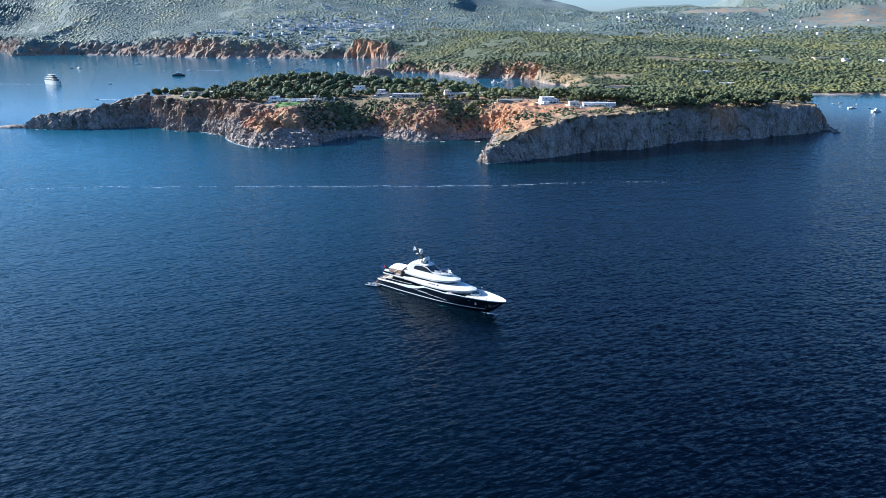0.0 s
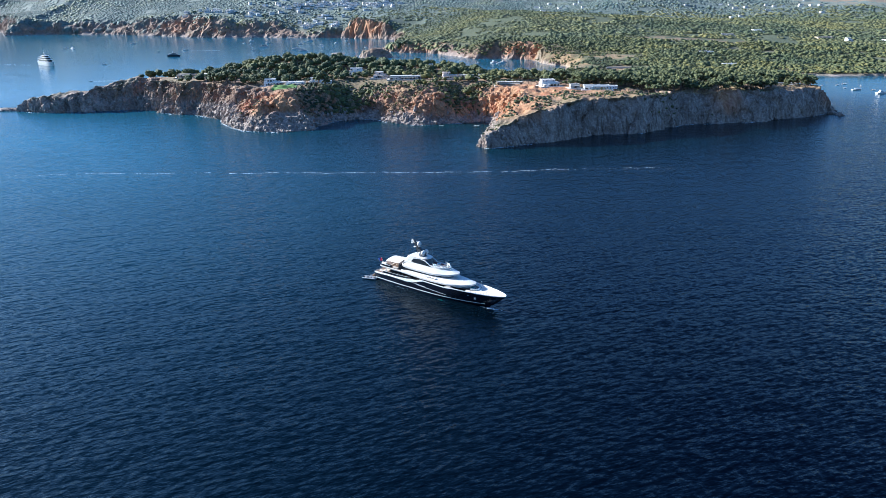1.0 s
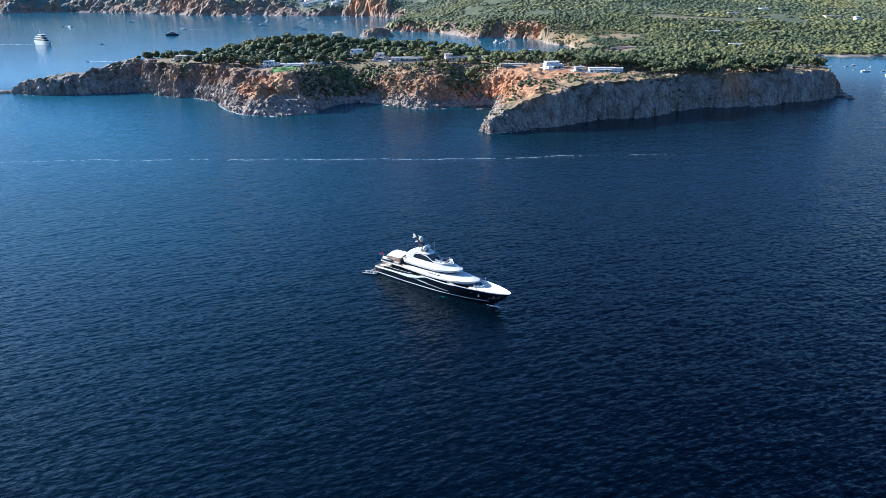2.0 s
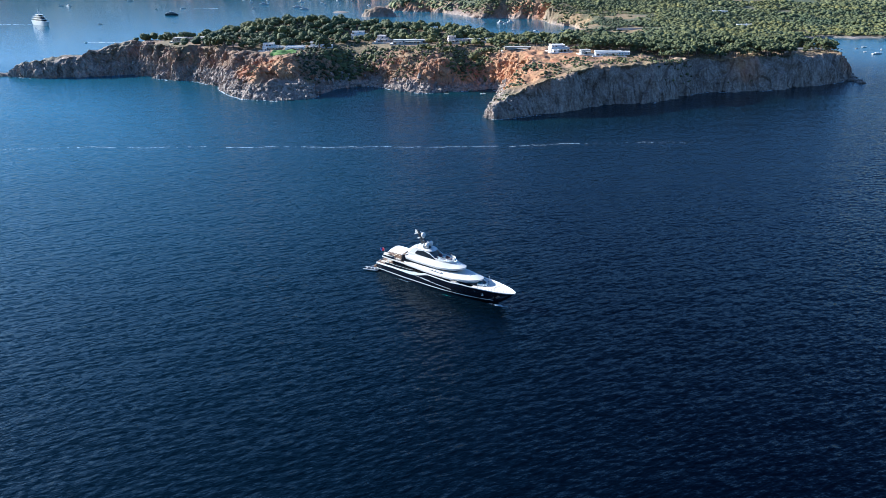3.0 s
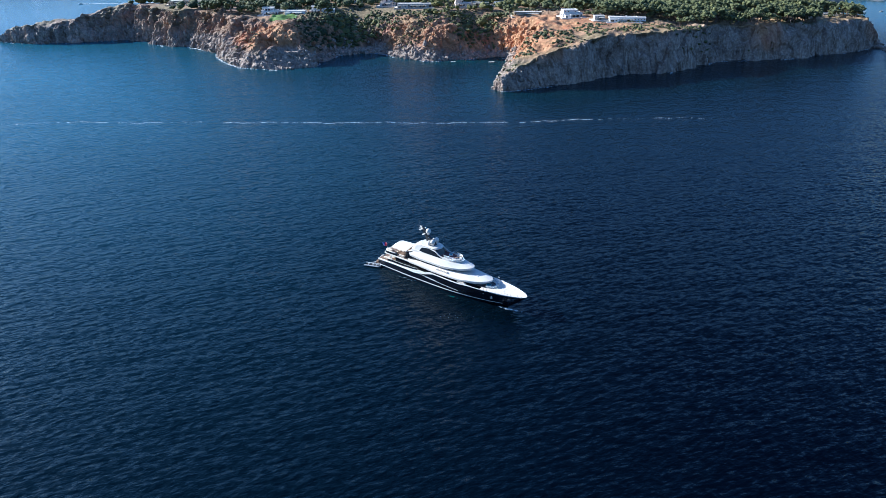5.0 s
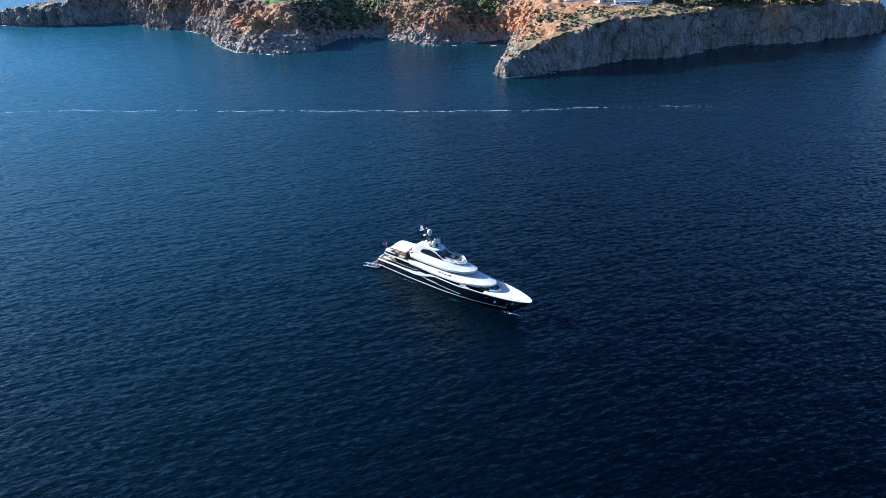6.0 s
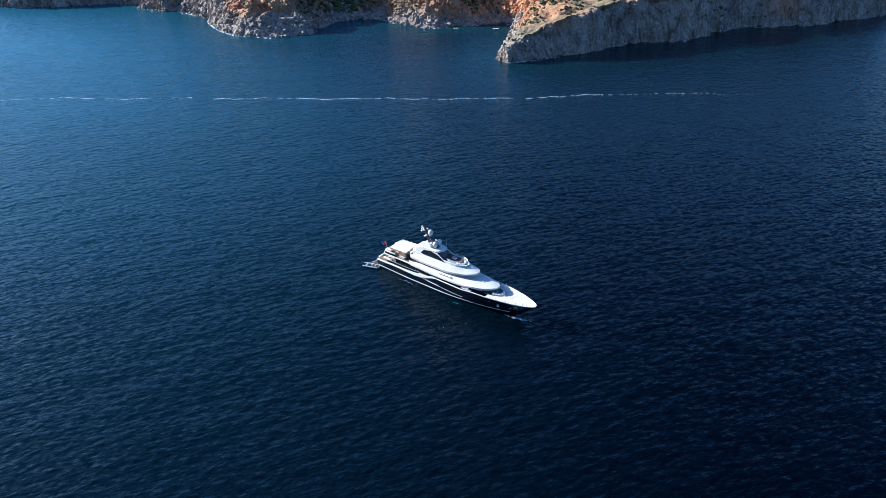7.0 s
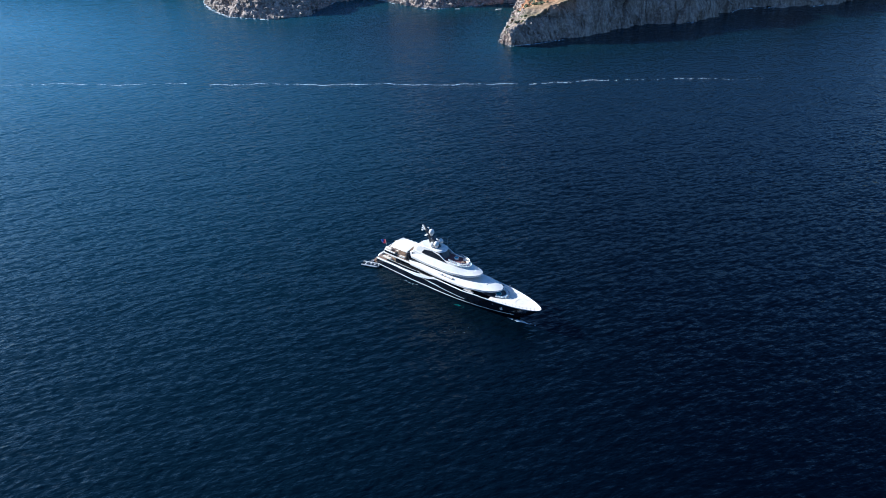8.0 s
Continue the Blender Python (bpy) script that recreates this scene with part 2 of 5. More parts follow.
def shore_field(x, y):
    """For points: the way to the shore (land positive), and the cliff's height and run there."""
    x, y = np.ravel(x), np.ravel(y)
    best, inside = np.full(len(x), 1e9), np.zeros(len(x), bool)
    wsum, hsum, rsum = (np.zeros(len(x)) for _ in range(3))
    n = len(SHORE)
    for k in range(n):
        (ax, ay, ah, ar), (bx, by, bh, br) = SHORE[k], SHORE[(k + 1) % n]
        dx, dy = bx - ax, by - ay
        t = np.clip(((x - ax) * dx + (y - ay) * dy) / (dx * dx + dy * dy), 0, 1)
        d = np.hypot(x - ax - t * dx, y - ay - t * dy)
        best = np.minimum(best, d)
        w = 1.0 / (d + 3.0) ** 4
        wsum += w
        hsum += w * (ah + t * (bh - ah))
        rsum += w * (ar + t * (br - ar))
        if ay != by:
            cross = ((ay > y) != (by > y)) & (x < ax + (y - ay) * dx / dy)
            inside ^= cross
    return np.where(inside, best, -best), hsum / wsum, rsum / wsum


def islets(x, y):
    """Rocks standing off the shore: place, reach along x and y, height."""
    out = np.full(np.shape(x), -9.0)
    for cx, cy, rx, ry, top in ((-626, 1022, 26, 8, 4), (-176, 1985, 46, 26, 26), (-300, 2120, 26, 9, 4), (536, 951, 6, 4, 3), (534, 966, 8, 7, 4), (546, 992, 7, 6, 3.5)):
        q = np.hypot((x - cx) / rx, (y - cy) / ry) + 0.16 * fbm(x, y, 9.0, 3, 41)
        out = np.maximum(out, top * (1 - q ** 2.0) - 0.3 * (q > 1))
    return out


def land(x, y):
    """Height of the ground, and the way to the shore."""
    shape = np.shape(x)
    x, y = np.ravel(x).astype(float), np.ravel(y).astype(float)
    near = np.clip(1.0 - (y - 1100) / 900, 0.35, 1)
    wob = 6.5 * fbm(x, y, 38, 4, 3) + 5.0 * ridged(x, y, 19, 4, 11)
    d, top, run = shore_field(x, y)
    steep = np.clip(1 - run / 90, 0.15, 1)
    d2 = d + wob * steep * np.clip(run / 14, 0.6, 2.2) / np.sqrt(near)
    t = np.clip(d2 / run, 0, 1)
    face = 1 - (1 - t) ** 1.7
    ledge = 0.8 * fbm(x, y, 20, 5, 21, 0.6) * np.sin(np.pi * t)
    z = top * np.clip(face + 0.26 * ledge, 0, 1.1)
    hump = np.sin(np.pi * np.clip(t, 0, 1) ** 0.7)
    gully = (6.5 * ridged(x, y, 44, 4, 31) + 1.6 * ridged(x, y, 13, 3, 35)) * hump * np.clip(run / 60, 0.4, 2.2)
    z = z + gully * (d2 > 0)
    # broken lower rocks
    # two hollows bite into the red slopes above the coves
    bite = 17 * np.exp(-((x + 112 + 0.2 * (y - 950)) / 27) ** 2 - ((y - 962) / 40) ** 2) + 15 * np.exp(-((x - 34) / 24) ** 2 - ((y - 950) / 40) ** 2)
    z = z - np.minimum(bite, np.maximum(z - 2.0, 0) * 0.7)
    z = z + (4.4 * ridged(x, y, 15, 4, 37) - 2.0) * step01(0.02, 0.12, t) * step01(15, 6, z) * np.clip(run / 26, 0.25, 1) * (y < 1160)
    inland = np.clip(d - run, 0, None)
    z = z + 0.035 * np.minimum(inland, 150) * step01(-600, -440, x) * step01(1600, 1250, y)
    z = z + (22 * np.exp(-(((x + 235) / 120) ** 2 + ((y - 1135) / 62) ** 2)) + 8 * np.exp(-(((x + 60) / 130) ** 2 + ((y - 1150) / 60) ** 2))) * (d > 0)
    z = z * (1 - 0.66 * step01(1040, 1220, y) * step01(1560, 1440, y) * step01(0, 130, x) * step01(480, 330, x))
    z = z + 7 * (ridged(x, y, 34, 4, 39) - 0.45) * step01(-400, -470, x) * step01(0.3, 0.8, t) * (y < 1160)
    z = z + (3.4 * (ridged(x, y, 22, 3, 43) - 0.4) + 1.2 * fbm(x, y, 8, 3, 47)) * step01(0.25, 0.6, t) * step01(90, 20, np.clip(d - run, 0, None)) * (y < 1000) * (d2 > 0)
    z = z + 22 * (ridged(x, y, 110, 4, 49) - 0.4) * hump * step01(1900, 2500, y) * (d2 > 0)
    # the hills of the mainland
    far = np.clip(y - 1450, 0, None)
    grow = step01(0, 420, d)
    lift = 0.030 * far + 0.00001 * np.clip(y - 2900, 0, None) ** 2 * 0.5
    roll = 26 * fbm(x, y, 620, 4, 51) * step01(1350, 2100, y) + 60 * ridged(x, y, 1500, 4, 61) * step01(2500, 4200, y)
    z = z + grow * np.clip(lift + roll, -10, None)
    for cx, cy, rx, ry, h in ((930, 3500, 260, 230, 62), (330, 2700, 520, 360, 34), (-1500, 4400, 1100, 460, 150), (-250, 4700, 900, 420, 150), (1000, 4800, 170, 420, -36), (1690, 4600, 130, 500, -58), (2300, 4300, 850, 700, 150), (-700, 3700, 420, 300, 40), (-2600, 4300, 700, 500, 120)):
        z = z + h * np.exp(-(((x - cx) / rx) ** 2 + ((y - cy) / ry) ** 2)) * grow
    z = z + (0.35 + 1.1 * hump) * fbm(x, y, 5.5, 3, 71) * (d2 > 0)
    z = np.where(d2 > 0, z + 0.2, np.maximum(-6.0, d2 * 0.8))
    z = np.maximum(z, islets(x, y))
    return z.reshape(shape), d.reshape(shape), (t.reshape(shape))


def open_ground(x, y):
    """Share of bare or grassy ground, 0 in the thick of the wood."""
    out = np.zeros(len(x))
    for cx, cy, rx, ry in ((150, 858, 125, 80), (110, 890, 70, 70), (-215, 950, 45, 24), (-530, 1035, 85, 60), (80, 780, 55, 60), (-390, 1045, 70, 26), (20, 985, 110, 24), (-90, 1000, 60, 20), (330, 1680, 120, 120), (280, 1560, 90, 60), (380, 1500, 60, 26), (215, 1900, 60, 40), (700, 2050, 180, 40), (2150, 3500, 420, 260), (1500, 3900, 300, 90), (300, 3300, 160, 40)):
        out = np.maximum(out, np.exp(-(((x - cx) / rx) ** 2 + ((y - cy) / ry) ** 2) ** 2))
    return out


def mesh_object(name, verts, faces, mat, smooth=False):
    me = bpy.data.meshes.new(name)
    nv, faces = len(verts), np.asarray(faces)
    me.vertices.add(nv)
    me.vertices.foreach_set("co", np.asarray(verts, np.float32).ravel())
    k = faces.shape[1]
    me.loops.add(faces.size)
    me.loops.foreach_set("vertex_index", faces.astype(np.int32).ravel())
    me.polygons.add(len(faces))
    me.polygons.foreach_set("loop_start", np.arange(0, faces.size, k, dtype=np.int32))
    me.polygons.foreach_set("use_smooth", np.full(len(faces), smooth))
    me.update(calc_edges=True)
    me.materials.append(mat)
    return new(name, me)


def paint(ob, name, values):
    a = ob.data.attributes.new(name, "FLOAT", "POINT")
    a.data.foreach_set("value", np.asarray(values, np.float32).ravel())


def grid_faces(nx, ny):
    i = (np.arange(ny - 1)[:, None] * nx + np.arange(nx - 1)[None]).ravel()
    return np.stack([i, i + 1, i + nx + 1, i + nx], 1)


def crags(p, size):
    """How far the rock stands proud of its slope at points in space: dipping beds, broken blocks and deep clefts."""
    dip = np.stack([p[:, 0] * 0.86 + p[:, 2] * 0.5, p[:, 1], (p[:, 2] * 0.86 - p[:, 0] * 0.5) * 0.42], -1)
    block, joint = blocks3(dip / (9.0 * size), 3)
    small, crack = blocks3(dip / (3.6 * size) + 4.1, 13)
    cleft = np.clip(fold3(p * np.array([1.0, 1.0, 0.3]) / (34 * size), 2, 23) - 0.55, 0, 1) * 3.2
    rugged = 2.3 * fold3(dip / (21 * size), 3, 33) + 1.6 * block - 1.3 * joint + 0.7 * small - 0.6 * crack - 4.5 * cleft
    # the eastern cliff breaks off in broad smooth planes, with few upright clefts and hollows
    tall = p * np.array([1.0, 1.0, 0.5])
    slab, seam = blocks3(tall / (24.0 * size) + 1.7, 43)
    hollow = np.clip(fold3(p / (52 * size), 2, 53) - 0.42, 0, 1) * 2.0
    planes = 2.6 * slab - 1.2 * seam + 0.9 * fold3(tall / (16 * size), 3, 63) - 5.0 * hollow + 0.25 * small
    east = step01(70, 130, p[:, 0]) * step01(560, 470, p[:, 0]) * (p[:, 1] < 1100)
    return size * (rugged * (1 - east) + planes * east)


def terrain(name, x0, x1, y0, y1, cell, label, size=1.0, cut=3, steep=(0.7, 1.2), smooth_rock=False):
    gx, gy = np.arange(x0, x1 + 0.1, cell), np.arange(y0, y1 + 0.1, cell)
    X, Y = np.meshgrid(gx, gy)
    Z, D, Tt = land(X, Y)
    dzdy, dzdx = np.gradient(Z, cell)
    slope = np.hypot(dzdx, dzdy)
    # crags lean out and in a little
    lean = np.clip(slope - 0.6, 0, 1.2) * (Z > 0.5)
    Xm = X + lean * 2.6 * fbm(X + Z * 1.3, Y - Z, 9, 4, 81)
    Ym = Y + lean * 3.2 * fbm(X - Z, Y + Z * 1.7, 8, 4, 91)
    fields = {}
    n1, n2 = fbm(X, Y, 70, 4, 101), fbm(X, Y, 24, 4, 111)
    near = Y < 1150
    red_zone = np.zeros(X.shape)
    for cx, cy, rx, ry, k in ((-222, 893, 42, 34, 1.5), (-62, 948, 34, 34, 0.55), (-20, 915, 50, 34, 0.75), (60, 960, 60, 20, 0.7), (110, 905, 70, 60, 1.8), (84, 835, 40, 60, 1.4), (60, 940, 60, 40, 0.9), (170, 885, 80, 50, 0.9), (360, 905, 22, 18, 0.9), (530, 985, 40, 22, 0.8),
                              (190, 1890, 80, 60, 1.3), (330, 1760, 130, 90, 0.5), (330, 1600, 110, 100, 0.35), (-310, 2970, 130, 70, 1.3), (-1130, 3190, 170, 110, 0.8), (-70, 2180, 150, 60, 0.9), (-880, 3080, 120, 80, 0.6)):
        red_zone = np.maximum(red_zone, k * np.exp(-(((X - cx) / rx) ** 2 + ((Y - cy) / ry) ** 2) ** 2))
    bare = 8 * step01(-130, -200, X) + 14 * step01(20, 40, X) * step01(815, 780, Y)
    soil = step01(7, 15, Z - bare + 7 * n2 + 5 * n1) * step01(-620, -330, X) * step01(330, 190, X) * near * np.where(X > 110, step01(1.7, 0.9, slope), 1.0)
    soil = np.maximum(soil, 0.95 * step01(1500, 1900, Y) * step01(3, 12, Z + 6 * n2))
    fields["soil"] = np.clip(soil, 0, 1)
    earth = np.clip(red_zone * step01(5, 13, Z - bare + 5 * n2) * (0.75 + 0.6 * n2), 0, 1)
    grass = (1 - 0.55 * soil) * step01(0.75, 0.35, slope) * step01(0.55, 0.9, Tt + 0.2 * n2) * (0.85 + 0.3 * n1) * (1 - 0.62 * np.clip(red_zone, 0, 1))
    grass = grass * step01(-450, -390, X)
    grass = np.maximum(grass, 0.85 * np.exp(-(((X - 340) / 150) ** 2 + ((Y - 1640) / 170) ** 2) ** 2) * step01(2, 8, Z))
    forest_floor = 0.97 * step01(1500, 2100, Y) * step01(0.55, 0.85, Tt) * step01(1.3, 0.8, slope) * (D > 0)
    scrub = step01(0.0, 0.28, n2 + 0.5 * n1 + 0.10) * step01(1.6, 0.9, slope) * step01(8, 16, Z) * np.where(near, 0.45, 1.0) * (1 - 0.65 * np.clip(red_zone, 0, 1))
    forest = (D > 0) * step01(1250, 1700, Y) * step01(1.6, 0.8, slope + 0.5 * n2) * (1 - 0.8 * np.clip(red_zone, 0, 1)) * (0.8 + 0.2 * n1) * np.where(Y > 1900, step01(0.3, 0.75, Tt), 1.0) * (1 - 0.85 * open_ground(X.ravel(), Y.ravel()).reshape(X.shape))
    # haze tint for the ground colour, growing with distance
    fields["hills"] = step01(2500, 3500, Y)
    fields["earth"] = earth
    fields["grass"] = np.clip(grass, 0, 1)
    fields["scrub"] = np.clip(np.maximum(np.maximum(scrub, forest), forest_floor * (1 - 0.8 * open_ground(X.ravel(), Y.ravel()).reshape(X.shape))), 0, 1)
    # steep faces are cut finer and broken up in space
    ny, nx = Z.shape
    W = step01(*steep, slope) * (Z > -3) * (D < 260)
    fields.update({"x": Xm, "y": Ym, "z": Z, "w": W, "nx": -dzdx, "ny": -dzdy})
    fi, fj = np.nonzero((W[:-1, :-1] > 0) | (W[1:, :-1] > 0) | (W[:-1, 1:] > 0) | (W[1:, 1:] > 0))
    plain = np.ones((ny - 1, nx - 1), bool)
    plain[fi, fj] = False
    wet = (Z < -2.5) & (D < -60)
    plain &= ~(wet[:-1, :-1] & wet[1:, :-1] & wet[:-1, 1:] & wet[1:, 1:])
    step = np.arange(cut + 1)
    key = (fi[:, None, None] * cut + step[None, :, None]) * (nx * cut + 1) + fj[:, None, None] * cut + step[None, None, :]
    uniq, back = np.unique(key, return_inverse=True)
    back = back.reshape(key.shape)
    v, u = (uniq // (nx * cut + 1)) / cut, (uniq % (nx * cut + 1)) / cut
    i, j = np.minimum(v.astype(int), ny - 2), np.minimum(u.astype(int), nx - 2)
    v, u = v - i, u - j
    fine = {k: f[i, j] * (1 - u) * (1 - v) + f[i, j + 1] * u * (1 - v) + f[i + 1, j] * (1 - u) * v + f[i + 1, j + 1] * u * v for k, f in fields.items()}
    p = np.stack([fine["x"], fine["y"], fine["z"]], -1)
    out = np.stack([fine["nx"], fine["ny"], np.full(len(p), 0.6)], -1)
    out /= np.linalg.norm(out, axis=1)[:, None]
    p = p + out * (fine["w"] * (crags(p, size) - 0.4 * size))[:, None]
    faces = grid_faces(nx, ny)[plain.ravel()]
    used, faces = np.unique(faces, return_inverse=True)
    faces = faces.reshape(-1, 4)
    # corners that both meshes share
    own = i.astype(int) * nx + j + np.round(v).astype(int) * nx + np.round(u).astype(int)
    at = np.minimum(np.searchsorted(used, own), len(used) - 1)
    same = (np.abs(v - np.round(v)) < 1e-6) & (np.abs(u - np.round(u)) < 1e-6) & (used[at] == own)
    back = np.where(same, at, len(used) + np.arange(len(uniq)))[back]
    sub = np.stack([back[:, :-1, :-1], back[:, :-1, 1:], back[:, 1:, 1:], back[:, 1:, :-1]], -1).reshape(-1, 4)
    co = np.concatenate([np.stack([Xm, Ym, Z], -1).reshape(-1, 3)[used], p])
    ob = mesh_object(name, co, np.concatenate([faces, sub]), GROUND, True)
    if not smooth_rock:
        ob.data.polygons.foreach_set("use_smooth", np.arange(len(ob.data.polygons)) < len(faces))
    for k in ("soil", "hills", "earth", "grass", "scrub"):
        paint(ob, k, np.concatenate([fields[k].ravel()[used], fine[k]]))
    return tagged(ob, label, "coast", kind="structure")


sx = np.concatenate([np.linspace(-6000, -700, 40)[:-1], np.arange(-700, 700, 9.0), np.linspace(700, 6000, 40)])
sy = np.concatenate([np.linspace(-2000, 700, 30)[:-1], np.arange(700, 1000, 9.0), np.linspace(1000, 5600, 90)])
SX, SY = np.meshgrid(sx, sy)
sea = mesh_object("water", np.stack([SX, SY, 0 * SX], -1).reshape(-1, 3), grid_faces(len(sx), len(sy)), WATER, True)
tagged(sea, "deep blue rippled open sea water", "sea", kind="structure")
sd = shore_field(SX, SY)[0].reshape(SX.shape)
cove = np.exp(-(((SX - 20) / 60) ** 2 + ((SY - 895) / 40) ** 2)) + 0.7 * np.exp(-(((SX + 120) / 40) ** 2 + ((SY - 925) / 25) ** 2)) + 0.25
paint(sea, "shallow", np.clip(np.exp(np.minimum(sd, 0) / 26) * cove * (SY < 1200) * 0.55, 0, 1))

# sky sheen painted into the sea colour; the bays behind the headland lie sheltered
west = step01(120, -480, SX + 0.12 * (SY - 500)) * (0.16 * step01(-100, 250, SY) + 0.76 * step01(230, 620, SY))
sheen = np.maximum(np.exp(np.minimum(sd, 0) / 120) * (0.16 + 0.5 * step01(200, -450, SX)), 1.0 * west)
# bay water paled further in place of haze
sheen = np.maximum(sheen, 0.9 * step01(1050, 1350, SY))
paint(sea, "sheen", np.clip(sheen * (0.85 + 0.25 * fbm(SX, SY, 260, 3, 141)), 0, 1))
paint(sea, "chop", 1.0 - 0.80 * step01(930, 1250, SY + 0.1 * np.abs(SX)))

terrain("ground_headland", -660, 640, 716, 1160, 1.45, "rocky limestone headland with red earth slopes and cliffs")
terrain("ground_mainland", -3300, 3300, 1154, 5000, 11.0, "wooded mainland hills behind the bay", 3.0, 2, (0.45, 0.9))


# ---- small builders ----
def part(name, bm, mat, parent, label="", smooth=False):
    """Links a bmesh as one mesh object under a thing or a part."""
    bmesh.ops.recalc_face_normals(bm, faces=bm.faces[:])
    me = bpy.data.meshes.new(name)
    bm.to_mesh(me)
    bm.free()
    me.materials.append(mat)
    if smooth:
        me.polygons.foreach_set("use_smooth", np.ones(len(me.polygons), bool))
        me.set_sharp_from_angle(angle=radians(34))
    ob = new(name, me)
    ob.parent = parent
    if label:
        ob["label"] = label
    return ob


def thing(name, m, label, category, group=""):
    ob = new(name)
    ob.empty_display_size = 0.5
    ob.matrix_world = m
    return tagged(ob, label, category, group)


def box(sx, sy, sz, x=0.0, y=0.0, z=0.0, bevel=0.0, turn=0.0, bm=None, tilt=0.0):
    """A box on z, centred on x and y, with eased edges."""
    own = bmesh.new()
    bmesh.ops.create_cube(own, size=1.0, matrix=Matrix.Diagonal((sx, sy, sz, 1)))
    if bevel:
        bmesh.ops.bevel(own, geom=own.edges[:], offset=bevel, segments=2, affect="EDGES", profile=0.6)
    bmesh.ops.transform(own, matrix=Matrix.Translation((x, y, z + sz / 2)) @ Matrix.Rotation(radians(turn), 4, "Z") @ Matrix.Rotation(radians(tilt), 4, "Y"), verts=own.verts[:])
    return join(bm, own)


def join(bm, own):
    if bm is None:
        return own
    me = bpy.data.meshes.new("tmp")
    own.to_mesh(me)
    own.free()
    bm.from_mesh(me)
    bpy.data.meshes.remove(me)
    return bm


def rod(a, b, r0, r1=None, n=8, bm=None):
    """A tapered round bar from a to b."""
    a, b = Vector(a), Vector(b)
    own = bmesh.new()
    bmesh.ops.create_cone(own, cap_ends=True, segments=n, radius1=r0, radius2=r0 if r1 is None else r1, depth=(b - a).length)
    turn = (b - a).to_track_quat("Z", "Y").to_matrix().to_4x4()
    bmesh.ops.transform(own, matrix=Matrix.Translation((a + b) / 2) @ turn, verts=own.verts[:])
    return join(bm, own)


def ball(r, x, y, z, squash=1.0, bm=None, n=12):
    own = bmesh.new()
    bmesh.ops.create_uvsphere(own, u_segments=n, v_segments=max(6, n // 2 + 2), radius=r, matrix=Matrix.Translation((x, y, z)) @ Matrix.Diagonal((1, 1, squash, 1)))
    return join(bm, own)


def loft(rings, cap_first=True, cap_last=True, closed=True, bm=None):
    own = bmesh.new()
    rows = [[own.verts.new(p) for p in ring] for ring in rings]
    n = len(rings[0])
    for a, b in zip(rows, rows[1:]):
        for k in range(n if closed else n - 1):
            own.faces.new((a[k], a[(k + 1) % n], b[(k + 1) % n], b[k]))
    if cap_first:
        own.faces.new(rows[0][::-1])
    if cap_last:
        own.faces.new(rows[-1])
    return join(bm, own)


def plan_ring(s0, s1, w, z, nose, power=2.0, tail=0.0, blunt=0.5, n=28):
    """A deck's outline: s0 astern to s1 ahead, half-width w, with a rounded or pointed nose. z may follow s."""
    pts = []
    for k in range(n + 1):
        u = math.sin(0.5 * math.pi * k / n) ** 0.9
        s = s0 + (s1 - s0) * u
        q = max(0.0, (s - (s1 - nose)) / nose)
        hb = w * max(0.0, 1 - q ** power) ** blunt
        if tail and s < s0 + tail:
            hb *= (0.55 + 0.45 * math.sqrt(max(0.0, 1 - (1 - (s - s0) / tail) ** 2)))
        pts.append((s, hb))
    zz = z if callable(z) else (lambda s: z)
    right = [Vector((s, -hb, zz(s))) for s, hb in pts]
    left = [Vector((s, hb, zz(s))) for s, hb in pts[-2::-1]]
    return right + left


def lerp_table(rows, s):
    for (a, va), (b, vb) in zip(rows, rows[1:]):
        if s <= b:
            t = max(0.0, (s - a) / (b - a))
            t = t * t * (3 - 2 * t)
            return va + (vb - va) * t
    return rows[-1][1]


# ---- the yacht ----
NAVY = simple("navy_hull_paint", (0.006, 0.008, 0.014), 0.16, 0.0, 0.2, 0.2)
GELCOAT = simple("white_gelcoat", (0.60, 0.565, 0.51), 0.32, 0.0, 0.5, 0.04)
TINTED = simple("dark_tinted_glass", (0.010, 0.012, 0.016), 0.06, 0.0, 0.3, 0.2)
TEAK = simple("teak_planking", (0.17, 0.108, 0.068), 0.65, 0.0, 3.0, 0.25)
STEEL = simple("polished_steel", (0.7, 0.7, 0.7), 0.2, 1.0, 1.0, 0.05)
WHITE = simple("bright_white_paint", (0.80, 0.78, 0.74), 0.35, 0.0, 0.5, 0.03)
CREAM = simple("cream_cushion", (0.62, 0.53, 0.42), 0.85, 0.0, 4.0, 0.12)
CANVAS = simple("white_awning_cloth", (0.66, 0.61, 0.53), 0.85, 0.0, 1.5, 0.08)
RUBBER = simple("grey_rubber_tube", (0.36, 0.36, 0.36), 0.6, 0.0, 2.0, 0.1)
DARK = simple("dark_grey_fitting", (0.03, 0.032, 0.036), 0.4, 0.0, 1.0, 0.2)
SANDY = simple("pale_sand_deck", (0.62, 0.555, 0.475), 0.75, 0.0, 1.2, 0.08)
FAINT = simple("worn_deck_marking", (0.555, 0.49, 0.415), 0.8, 0.0, 1.5, 0.1)
REDDISH = simple("maroon_deck_mat", (0.12, 0.045, 0.04), 0.8, 0.0, 2.0, 0.25)
POOL = simple("pool_water", (0.05, 0.22, 0.26), 0.08, 0.0, 1.0, 0.2)
RED = simple("red_flag_cloth", (0.55, 0.03, 0.05), 0.8, 0.0, 3.0, 0.15)
BLUE = simple("blue_flag_cloth", (0.02, 0.05, 0.22), 0.8, 0.0, 3.0, 0.15)
